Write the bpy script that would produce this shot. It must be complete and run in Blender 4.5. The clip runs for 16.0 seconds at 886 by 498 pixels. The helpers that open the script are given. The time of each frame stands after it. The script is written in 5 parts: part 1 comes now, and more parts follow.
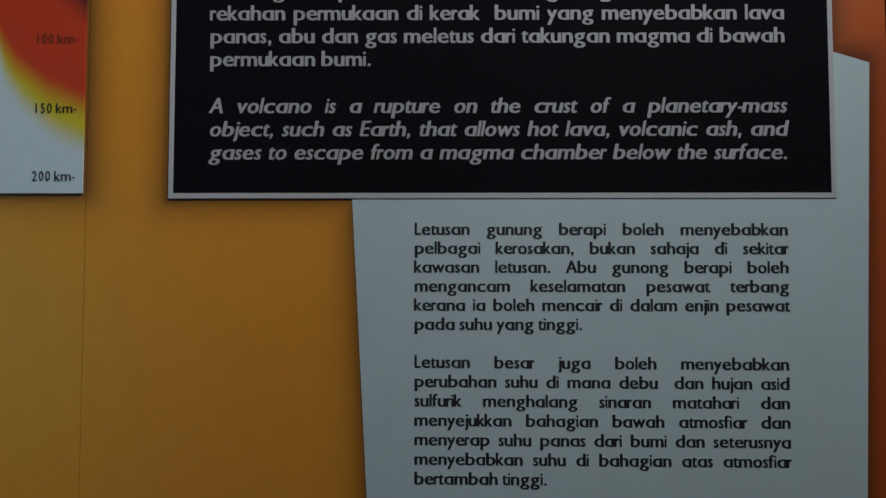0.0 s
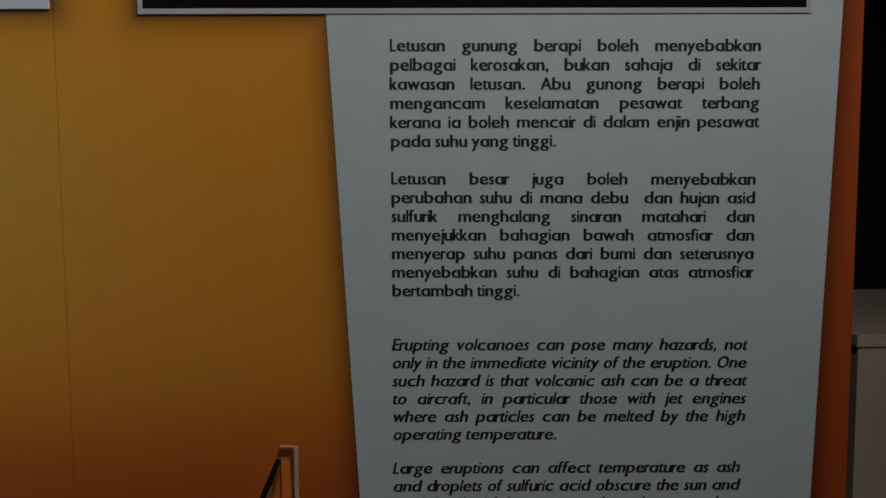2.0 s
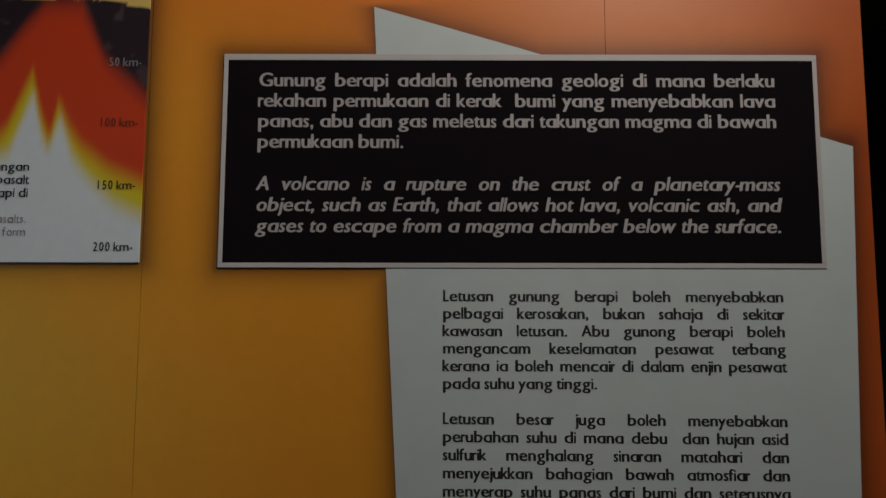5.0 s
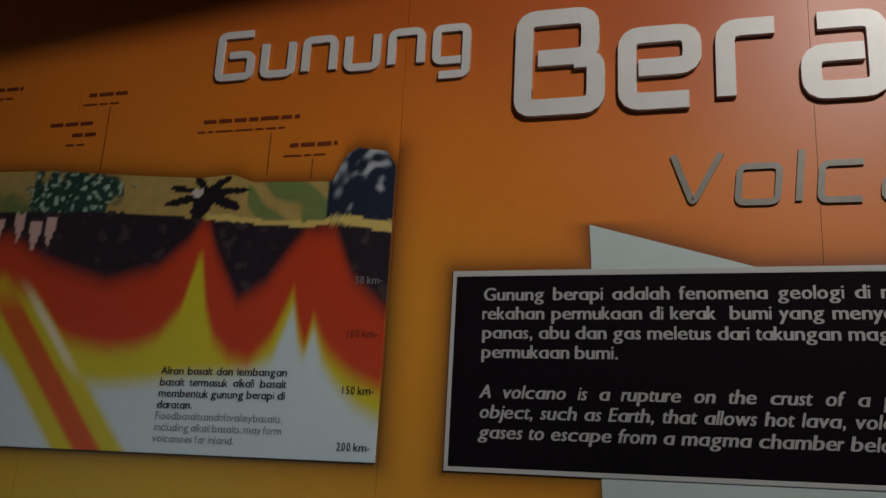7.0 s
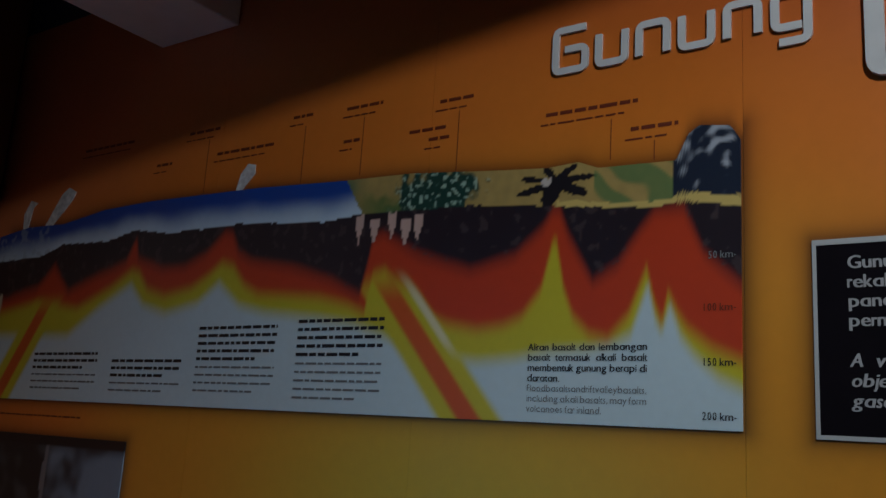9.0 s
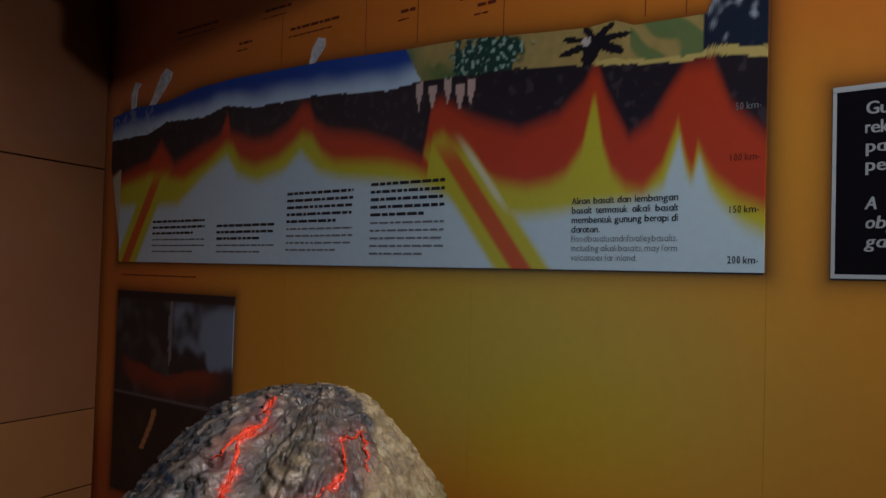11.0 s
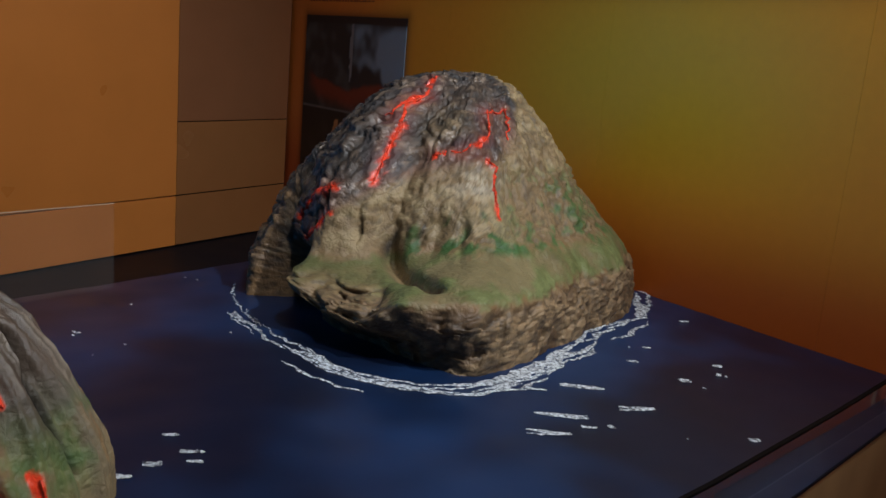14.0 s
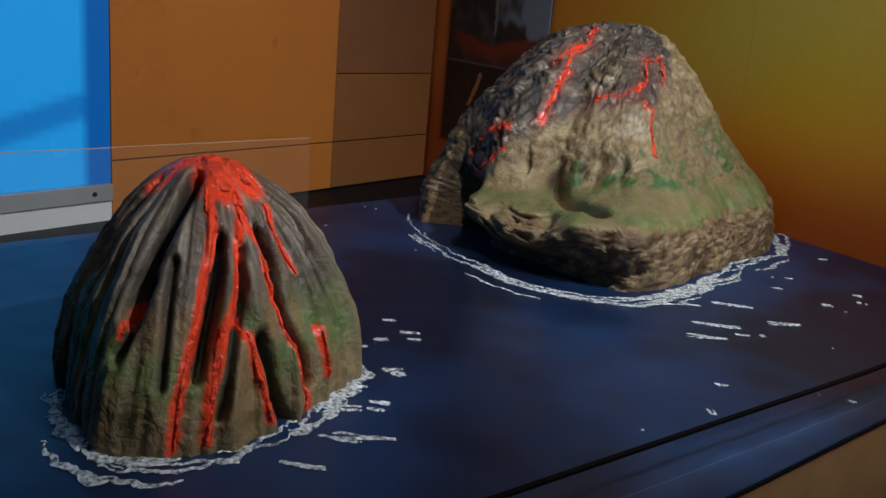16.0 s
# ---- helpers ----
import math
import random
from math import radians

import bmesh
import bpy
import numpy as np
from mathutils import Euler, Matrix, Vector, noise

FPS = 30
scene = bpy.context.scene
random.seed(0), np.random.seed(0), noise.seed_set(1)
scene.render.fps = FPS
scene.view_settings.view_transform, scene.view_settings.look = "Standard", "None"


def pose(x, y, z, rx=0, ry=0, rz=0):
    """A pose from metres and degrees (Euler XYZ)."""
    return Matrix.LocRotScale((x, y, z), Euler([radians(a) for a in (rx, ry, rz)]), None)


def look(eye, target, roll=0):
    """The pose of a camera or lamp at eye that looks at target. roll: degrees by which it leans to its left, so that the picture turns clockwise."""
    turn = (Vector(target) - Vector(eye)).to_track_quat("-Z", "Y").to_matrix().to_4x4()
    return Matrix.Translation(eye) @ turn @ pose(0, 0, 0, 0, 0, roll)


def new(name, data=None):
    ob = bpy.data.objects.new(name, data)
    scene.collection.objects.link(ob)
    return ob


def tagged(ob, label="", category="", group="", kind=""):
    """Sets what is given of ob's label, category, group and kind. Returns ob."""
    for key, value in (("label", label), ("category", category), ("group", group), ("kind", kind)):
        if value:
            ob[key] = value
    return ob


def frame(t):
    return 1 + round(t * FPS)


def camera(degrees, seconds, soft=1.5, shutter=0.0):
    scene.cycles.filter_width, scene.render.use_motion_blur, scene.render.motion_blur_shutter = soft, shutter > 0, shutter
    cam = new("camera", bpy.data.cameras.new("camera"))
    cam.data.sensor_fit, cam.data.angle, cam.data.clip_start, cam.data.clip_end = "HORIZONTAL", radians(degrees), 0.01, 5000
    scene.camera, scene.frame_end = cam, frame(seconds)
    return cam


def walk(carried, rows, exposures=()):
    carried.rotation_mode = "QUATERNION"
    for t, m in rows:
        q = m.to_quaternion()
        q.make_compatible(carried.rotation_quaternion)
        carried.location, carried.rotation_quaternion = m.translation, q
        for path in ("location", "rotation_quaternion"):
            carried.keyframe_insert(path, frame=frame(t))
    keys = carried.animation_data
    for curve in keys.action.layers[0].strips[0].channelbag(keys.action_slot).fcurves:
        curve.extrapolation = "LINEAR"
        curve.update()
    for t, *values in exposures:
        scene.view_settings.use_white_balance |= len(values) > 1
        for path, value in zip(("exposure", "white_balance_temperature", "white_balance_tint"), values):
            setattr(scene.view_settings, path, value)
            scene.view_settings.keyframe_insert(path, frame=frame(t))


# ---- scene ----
cam = camera(52.5, 16.0)
PATH = [
    (0, (0.34, -1.08, 1.372), (0.326, 0.917, 1.491), -0.0),
    (0.5, (0.332, -1.092, 1.34), (0.318, 0.907, 1.408), 0.1),
    (1, (0.322, -1.106, 1.342), (0.346, 0.893, 1.327), -0.4),
    (1.5, (0.316, -1.107, 1.319), (0.358, 0.891, 1.251), 0.3),
    (2, (0.339, -1.097, 1.319), (0.379, 0.893, 1.13), -0.3),
    (2.5, (0.327, -1.084, 1.322), (0.374, 0.898, 1.057), -0.2),
    (3, (0.321, -1.083, 1.294), (0.374, 0.888, 0.957), 0.4),
    (3.5, (0.335, -1.085, 1.296), (0.361, 0.88, 0.924), 0.5),
    (4, (0.347, -1.106, 1.311), (0.376, 0.875, 1.036), 0.6),
    (4.5, (0.29, -1.134, 1.376), (0.344, 0.865, 1.309), -0.3),
    (5, (0.297, -1.183, 1.372), (0.299, 0.801, 1.625), 0.1),
    (5.2, (0.3, -1.214, 1.382), (0.281, 0.761, 1.697), -0.1),
    (7.3, (0.356, -1.298, 1.472), (-0.316, 0.509, 2.003), 3.6),
    (7.5, (0.361, -1.325, 1.478), (-0.407, 0.451, 1.983), 3.6),
    (8, (0.317, -1.343, 1.447), (-0.585, 0.371, 1.948), 3.9),
    (8.5, (0.301, -1.374, 1.453), (-0.74, 0.269, 1.918), 4.0),
    (8.7, (0.296, -1.382, 1.455), (-0.781, 0.242, 1.906), 3.9),
    (10.8, (0.442, -1.408, 1.496), (-0.878, 0.091, 1.598), 1.8),
    (11, (0.487, -1.413, 1.479), (-0.861, 0.063, 1.546), 1.7),
    (11.5, (0.567, -1.432, 1.443), (-0.842, -0.013, 1.418), 0.8),
    (12, (0.621, -1.499, 1.42), (-0.828, -0.129, 1.276), -0.9),
    (12.5, (0.671, -1.556, 1.382), (-0.777, -0.197, 1.145), 1.7),
    (13, (0.691, -1.588, 1.365), (-0.759, -0.24, 1.086), 2.9),
    (13.5, (0.728, -1.583, 1.348), (-0.74, -0.263, 1.027), 4.4),
    (14, (0.761, -1.587, 1.33), (-0.783, -0.39, 0.9), 4.9),
    (14.5, (0.809, -1.624, 1.318), (-0.79, -0.508, 0.875), 4.6),
    (15, (0.843, -1.673, 1.31), (-0.784, -0.597, 0.869), 4.5),
    (15.5, (0.862, -1.75, 1.302), (-0.759, -0.689, 0.808), 4.9),
    (16, (0.871, -1.804, 1.298), (-0.779, -0.802, 0.775), 5.0),
]
# exposure of the clip's camera along the way
EXPOSURES = [(0, -0.12, 5750, 11), (1.0, -0.18, 6000, 15), (2.5, -0.28, 6550, 20), (3.6, -0.38, 6850, 20), (5.2, -0.32, 6900, 21), (7.3, -0.42, 6300, 12), (8.7, -0.42, 5450, 8), (11, -0.30, 5600, 13),
             (12, -0.25, 5800, 12), (13, -0.25, 5500, 10), (14.5, -0.2, 5550, 9), (16, -0.12, 5600, 6)]
walk(cam, [(t, look(eye, target, roll)) for t, eye, target, roll in PATH], EXPOSURES)

# ---------------------------------------------------------------- light
world = bpy.data.worlds.new("dim_hall")
scene.world = world
world.use_nodes = True
world.node_tree.nodes["Background"].inputs[0].default_value = (0.5, 0.6, 0.8, 1)
world.node_tree.nodes["Background"].inputs[1].default_value = 0.02


def lamp(name, kind, at, to, watts, colour, **more):
    data = bpy.data.lights.new(name, kind)
    data.energy, data.color = watts, colour
    for key, value in more.items():
        if key == "size":
            data.size = value
        elif key == "size_y":
            data.shape, data.size_y = "RECTANGLE", value
        elif key == "angle":
            data.spot_size = radians(value)
        elif key == "blend":
            data.spot_blend = value
        elif key == "soft":
            data.shadow_soft_size = value
    ob = new(name, data)
    ob.matrix_world = look(at, to)
    return ob


lamp("spotlight", "SPOT", (1.25, -0.42, 2.72), (-1.25, -1.2, 0.85), 200, (1.0, 0.94, 0.84), angle=66, blend=0.9, soft=0.03)
lamp("mural_light", "SPOT", (0.9, -1.2, 2.85), (0.02, 0.0, 1.86), 86, (1.0, 0.95, 0.86), angle=126, blend=1.0, soft=0.05)
# added fill, brightens the left wall and its dark upper part
lamp("fill_light", "AREA", (-0.9, -2.6, 3.35), (-1.4, -1.2, 1.4), 34, (0.97, 0.96, 0.95), size=0.7, size_y=0.7)
# added fill beyond the partition, brightens the counter
lamp("fill_light", "AREA", (2.2, 1.4, 3.35), (2.2, 1.4, 0.0), 44, (1.0, 0.95, 0.85), size=0.6, size_y=0.6)

# ---------------------------------------------------------------- materials


def material(name, colour=(0.5, 0.5, 0.5), rough=0.5, metal=0.0, attr="", vary=0.12, scale=14.0, bump=0.0, bump_scale=60.0,
             coat=0.0, spec=0.5, second=3.0, object_random=0.0):
    """A surface with tone variation at two scales, roughness variation and fine relief."""
    m = bpy.data.materials.new(name)
    m.use_nodes = True
    nt = m.node_tree
    n, link = nt.nodes, nt.links.new
    bsdf = n["Principled BSDF"]
    bsdf.inputs["Metallic"].default_value = metal
    bsdf.inputs["Coat Weight"].default_value = coat
    bsdf.inputs["Coat Roughness"].default_value = 0.12
    bsdf.inputs["Specular IOR Level"].default_value = spec
    coords = n.new("ShaderNodeTexCoord")
    fine, wide = n.new("ShaderNodeTexNoise"), n.new("ShaderNodeTexNoise")
    fine.inputs["Scale"].default_value, wide.inputs["Scale"].default_value = scale, second
    fine.inputs["Detail"].default_value, wide.inputs["Detail"].default_value = 6, 3
    for tex in (fine, wide):
        link(coords.outputs["Object"], tex.inputs["Vector"])
    add = n.new("ShaderNodeMath")
    add.operation = "ADD"
    link(fine.outputs["Fac"], add.inputs[0])
    link(wide.outputs["Fac"], add.inputs[1])
    span = n.new("ShaderNodeMapRange")
    span.inputs["From Min"].default_value, span.inputs["From Max"].default_value = 0.6, 1.4
    span.inputs["To Min"].default_value, span.inputs["To Max"].default_value = 1 - vary, 1 + vary
    link(add.outputs[0], span.inputs["Value"])
    scaled = n.new("ShaderNodeVectorMath")
    scaled.operation = "SCALE"
    if attr:
        source = n.new("ShaderNodeAttribute")
        source.attribute_name = attr
        link(source.outputs["Color"], scaled.inputs[0])
    else:
        scaled.inputs[0].default_value = colour
    link(span.outputs[0], scaled.inputs["Scale"])
    last = scaled
    if object_random:
        info, tone, mul = n.new("ShaderNodeObjectInfo"), n.new("ShaderNodeMapRange"), n.new("ShaderNodeVectorMath")
        tone.inputs["To Min"].default_value, tone.inputs["To Max"].default_value = 1 - object_random, 1 + object_random
        mul.operation = "SCALE"
        link(info.outputs["Random"], tone.inputs["Value"])
        link(scaled.outputs[0], mul.inputs[0])
        link(tone.outputs[0], mul.inputs["Scale"])
        last = mul
    link(last.outputs[0], bsdf.inputs["Base Color"])
    gloss = n.new("ShaderNodeMapRange")
    gloss.inputs["From Min"].default_value, gloss.inputs["From Max"].default_value = 0.3, 0.7
    gloss.inputs["To Min"].default_value, gloss.inputs["To Max"].default_value = max(0.02, rough * 0.85), min(1, rough * 1.15)
    link(wide.outputs["Fac"], gloss.inputs["Value"])
    link(gloss.outputs[0], bsdf.inputs["Roughness"])
    if attr:
        # a second attribute holds the gloss of wet-looking painted parts
        shine = n.new("ShaderNodeAttribute")
        shine.attribute_name = "Shine"
        mix = n.new("ShaderNodeMapRange")
        link(shine.outputs["Fac"], mix.inputs["Value"])
        link(gloss.outputs[0], mix.inputs["To Min"])
        mix.inputs["To Max"].default_value = 0.14
        link(mix.outputs[0], bsdf.inputs["Roughness"])
    if bump:
        grain, relief = n.new("ShaderNodeTexNoise"), n.new("ShaderNodeBump")
        grain.inputs["Scale"].default_value, grain.inputs["Detail"].default_value = bump_scale, 8
        relief.inputs["Strength"].default_value, relief.inputs["Distance"].default_value = min(1, bump), 0.01 * bump
        link(coords.outputs["Object"], grain.inputs["Vector"])
        link(grain.outputs["Fac"], relief.inputs["Height"])
        link(relief.outputs[0], bsdf.inputs["Normal"])
    return m


def glass(name):
    m = bpy.data.materials.new(name)
    m.use_nodes = True
    b = m.node_tree.nodes["Principled BSDF"]
    b.inputs["Base Color"].default_value = (0.95, 0.98, 0.97, 1)
    b.inputs["Transmission Weight"].default_value = 1
    b.inputs["Roughness"].default_value = 0.02
    b.inputs["IOR"].default_value = 1.49
    return m


M_PRINT = material("mural_print", attr="Col", rough=0.42, vary=0.05, scale=40, second=2.0, bump=0.05, bump_scale=300)
M_BOARD = material("board_print", attr="Col", rough=0.38, vary=0.04, scale=60, second=3.0, bump=0.03, bump_scale=400)
M_BLACK = material("black_board", (0.0065, 0.0052, 0.0072), 0.65, vary=0.15, scale=30, spec=0.03)
M_WHITE = material("white_vinyl", (0.42, 0.43, 0.42), 0.45, vary=0.05, scale=25, bump=0.03, bump_scale=200)
M_PALETEXT = material("pale_ink", (0.36, 0.36, 0.36), 0.5, vary=0.08, scale=40)
M_SHEET = material("white_sheet", (0.45, 0.545, 0.535), 0.45, vary=0.05, scale=20, bump=0.03, bump_scale=200)
M_INK = material("black_ink", (0.012, 0.012, 0.013), 0.5, vary=0.1)
M_GREYINK = material("grey_ink", (0.16, 0.17, 0.17), 0.5, vary=0.1)
M_REDINK = material("dark_red_ink", (0.13, 0.022, 0.005), 0.5, vary=0.1)
M_LETTER = material("silver_white_letter", (0.54, 0.54, 0.52), 0.4, vary=0.06, scale=40)
M_GREYLET = material("grey_letter", (0.20, 0.19, 0.16), 0.4, vary=0.2, scale=40)
M_ORANGE = material("orange_laminate", (0.55, 0.190, 0.034), 0.32, vary=0.06, scale=8, bump=0.03, bump_scale=250, object_random=0.04)
# tan and brown: laminate tones that include part of the wall's shade
M_TAN_SHADED = material("tan_laminate_shaded", (0.27, 0.112, 0.036), 0.25, vary=0.06, scale=8, bump=0.02, bump_scale=250, object_random=0.04)
M_BROWN_SHADED = material("brown_laminate_shaded", (0.23, 0.095, 0.040), 0.20, vary=0.06, scale=8, bump=0.02, bump_scale=250, object_random=0.04)
M_BLUE = material("blue_acrylic", attr="Col", rough=0.25, vary=0.06, scale=6)
# the blue picture is a lit display
nt = M_BLUE.node_tree
lit = nt.nodes.new("ShaderNodeAttribute")
lit.attribute_name = "Col"
nt.links.new(lit.outputs["Color"], nt.nodes["Principled BSDF"].inputs["Emission Color"])
nt.nodes["Principled BSDF"].inputs["Emission Strength"].default_value = 0.85
M_ALU = material("brushed_aluminium", (0.52, 0.53, 0.55), 0.45, 0.45, vary=0.1, scale=90)
M_PAINT = material("white_paint", (0.84, 0.84, 0.82), 0.55, vary=0.05, scale=18, bump=0.06, bump_scale=150)
M_BEIGE = material("beige_laminate", (0.55, 0.48, 0.36), 0.4, vary=0.08, scale=10)
M_DARK = material("dark_wall", (0.05, 0.045, 0.06), 0.7, vary=0.15, scale=10, bump=0.1)
M_LEDGE = material("black_ledge", (0.006, 0.007, 0.012), 0.55, vary=0.2, scale=12, spec=0.15)
M_CEIL = material("ceiling_paint", (0.55, 0.54, 0.52), 0.8, vary=0.05, scale=10, bump=0.05)
M_CARPET = material("brown_carpet", (0.22, 0.14, 0.08), 0.95, vary=0.25, scale=60, bump=0.6, bump_scale=400)
M_WOOD = material("brown_wood_side", (0.34, 0.19, 0.08), 0.4, vary=0.2, scale=18, bump=0.05, bump_scale=120)
M_SEA = material("sea_paint", attr="Col", rough=0.38, vary=0.22, scale=9, second=2.2, bump=0.12, bump_scale=35)
M_FOAM = material("white_foam_paint", (0.72, 0.76, 0.80), 0.4, vary=0.35, scale=60, bump=0.3, bump_scale=150)
# dry brush: the strokes break up into specks
nt = M_FOAM.node_tree
coords, tex, span = nt.nodes.new("ShaderNodeTexCoord"), nt.nodes.new("ShaderNodeTexNoise"), nt.nodes.new("ShaderNodeMapRange")
tex.inputs["Scale"].default_value, tex.inputs["Detail"].default_value = 170, 4
span.inputs["From Min"].default_value, span.inputs["From Max"].default_value = 0.30, 0.62
nt.links.new(coords.outputs["Object"], tex.inputs["Vector"])
nt.links.new(tex.outputs["Fac"], span.inputs["Value"])
nt.links.new(span.outputs[0], nt.nodes["Principled BSDF"].inputs["Alpha"])
M_ROCK = material("painted_rock", attr="Col", rough=0.6, vary=0.22, scale=38, second=9, bump=0.6, bump_scale=80)
nt = M_ROCK.node_tree
relief = next(n for n in nt.nodes if n.type == "BUMP")
grain = relief.inputs["Height"].links[0].from_socket
coords, warp, cells = nt.nodes.new("ShaderNodeTexCoord"), nt.nodes.new("ShaderNodeTexNoise"), nt.nodes.new("ShaderNodeTexVoronoi")
push, sum_, lumps = nt.nodes.new("ShaderNodeVectorMath"), nt.nodes.new("ShaderNodeMath"), nt.nodes.new("ShaderNodeMapRange")
cells.feature = "DISTANCE_TO_EDGE"
warp.inputs["Scale"].default_value, cells.inputs["Scale"].default_value = 30, 75
push.operation = "MULTIPLY_ADD"
push.inputs[1].default_value = (0.03, 0.03, 0.03)
lumps.inputs["From Max"].default_value, lumps.inputs["To Max"].default_value = 0.25, 0.16
sum_.operation = "ADD"
nt.links.new(coords.outputs["Object"], warp.inputs["Vector"])
nt.links.new(warp.outputs["Color"], push.inputs[0])
nt.links.new(coords.outputs["Object"], push.inputs[2])
nt.links.new(push.outputs[0], cells.inputs["Vector"])
nt.links.new(cells.outputs["Distance"], lumps.inputs["Value"])
nt.links.new(lumps.outputs[0], sum_.inputs[0])
nt.links.new(grain, sum_.inputs[1])
nt.links.new(sum_.outputs[0], relief.inputs["Height"])
M_GLASS = glass("clear_acrylic")
M_GLASSEDGE = material("acrylic_edge", (0.005, 0.004, 0.004), 0.6, vary=0.1, spec=0.05)

M_THIN = material("thin_clear_acrylic", (0.5, 0.52, 0.5), 0.06, vary=0.05)
M_THIN.node_tree.nodes["Principled BSDF"].inputs["Alpha"].default_value = 0.025
M_CLEAREDGE = material("pale_acrylic_edge", (0.50, 0.36, 0.24), 0.35, vary=0.1, scale=60)

# ---------------------------------------------------------------- helpers


def empty(name, at=(0, 0, 0)):
    ob = new(name)
    ob.empty_display_size = 0.05
    ob.location = at
    bpy.context.view_layer.update()
    return ob


def part(name, bm, mat, parent=None, label="", smooth=False):
    """Links a bmesh, in world places, as one mesh object under its thing."""
    me = bpy.data.meshes.new(name)
    bm.to_mesh(me)
    bm.free()
    return linked(name, me, mat, parent, label, smooth)


def linked(name, me, mat, parent=None, label="", smooth=False):
    me.materials.append(mat)
    if smooth:
        me.polygons.foreach_set("use_smooth", [True] * len(me.polygons))
    ob = new(name, me)
    if parent is not None:
        ob.parent = parent
        ob.matrix_parent_inverse = parent.matrix_world.inverted()
    if label:
        tagged(ob, label)
    return ob


def box(x0, x1, y0, y1, z0, z1, bevel=0.0, bm=None):
    bm = bm or bmesh.new()
    made = bmesh.ops.create_cube(bm, size=1.0)["verts"]
    for v in made:
        v.co = Vector(((x0 + x1) / 2 + v.co.x * (x1 - x0), (y0 + y1) / 2 + v.co.y * (y1 - y0), (z0 + z1) / 2 + v.co.z * (z1 - z0)))
    if bevel:
        edges = list({e for v in made for e in v.link_edges})
        bmesh.ops.bevel(bm, geom=edges, offset=bevel, segments=2, affect="EDGES", profile=0.5)
    return bm


def prism(outline, z0, z1, bevel=0.0):
    """A level slab with the given plan, anticlockwise."""
    bm = bmesh.new()
    low = [bm.verts.new((x, y, z0)) for x, y in outline]
    top = [bm.verts.new((x, y, z1)) for x, y in outline]
    bm.faces.new(low[::-1])
    bm.faces.new(top)
    for i in range(len(outline)):
        j = (i + 1) % len(outline)
        bm.faces.new((low[i], low[j], top[j], top[i]))
    if bevel:
        bmesh.ops.bevel(bm, geom=bm.edges[:], offset=bevel, segments=2, affect="EDGES", profile=0.5)
    return bm


def upright(outline, y0, y1, bevel=0.0):
    """A plate that stands along the mural wall: outline in x and z, from depth y0 to y1."""
    bm = bmesh.new()
    a = [bm.verts.new((x, y0, z)) for x, z in outline]
    b = [bm.verts.new((x, y1, z)) for x, z in outline]
    bm.faces.new(a)
    bm.faces.new(b[::-1])
    for i in range(len(outline)):
        j = (i + 1) % len(outline)
        bm.faces.new((a[j], a[i], b[i], b[j]))
    bmesh.ops.recalc_face_normals(bm, faces=bm.faces[:])
    if bevel:
        bmesh.ops.bevel(bm, geom=bm.edges[:], offset=bevel, segments=1, affect="EDGES")
    return bm


def line(points, x):
    """Height of a broken line at x."""
    return float(np.interp(x, [p[0] for p in points], [p[1] for p in points]))


def smoothstep(a, b, x):
    t = min(1.0, max(0.0, (x - a) / (b - a)))
    return t * t * (3 - 2 * t)


def mix(a, b, t):
    return tuple(p + (q - p) * t for p, q in zip(a, b))


def painted(me, colours, shine=None):
    col = me.attributes.new("Col", "FLOAT_COLOR", "POINT")
    col.data.foreach_set("color", [c for rgb in colours for c in (*rgb, 1.0)])
    sh = me.attributes.new("Shine", "FLOAT", "POINT")
    sh.data.foreach_set("value", shine or [0.0] * len(me.vertices))


def sheet(name, xs, rows, y, colour, mat, parent, label="", thick=0.003):
    """A printed plate on the wall: a fine grid whose points take their ink from colour(x, z); rows(x) gives bottom and top; a rim closes it to the wall."""
    verts, faces, inks = [], [], []
    nz = rows(None)
    for x in xs:
        z0, z1 = rows(x)
        for j in range(nz + 1):
            z = z0 + (z1 - z0) * j / nz
            verts.append((x, y, z))
            inks.append(colour(x, z))
    nx, step = len(xs), nz + 1
    for i in range(nx - 1):
        for j in range(nz):
            a = i * step + j
            faces.append((a, a + step, a + step + 1, a + 1))
    rim = [i * step for i in range(nx)] + [(nx - 1) * step + j for j in range(1, step)]
    rim += [i * step + nz for i in range(nx - 2, -1, -1)] + [j for j in range(nz - 1, 0, -1)]
    first = len(verts)
    for k in rim:
        x, _, z = verts[k]
        verts.append((x, y + thick, z))
        inks.append(inks[k])
    for k in range(len(rim)):
        m = (k + 1) % len(rim)
        faces.append((rim[m], rim[k], first + k, first + m))
    me = bpy.data.meshes.new(name)
    me.from_pydata(verts, [], faces)
    painted(me, inks)
    return linked(name, me, mat, parent, label)


# the built-in font, letter by letter, set to the widths of a round geometric print face
GLYPH_SHAPES = {}
ADVANCE = dict(a=0.683, b=0.682, c=0.647, d=0.685, e=0.65, f=0.351, g=0.674, h=0.61, i=0.2, j=0.203, k=0.502, l=0.2, m=0.938, n=0.61, o=0.655, p=0.682, q=0.682,
               r=0.301, s=0.388, t=0.339, u=0.608, v=0.554, w=0.831, x=0.48, y=0.536, z=0.425, A=0.74, E=0.536, G=0.872, L=0.462, O=0.869, F=0.485)
TIGHT = set("fjrtvwxyzkA")
SPACE = 0.277


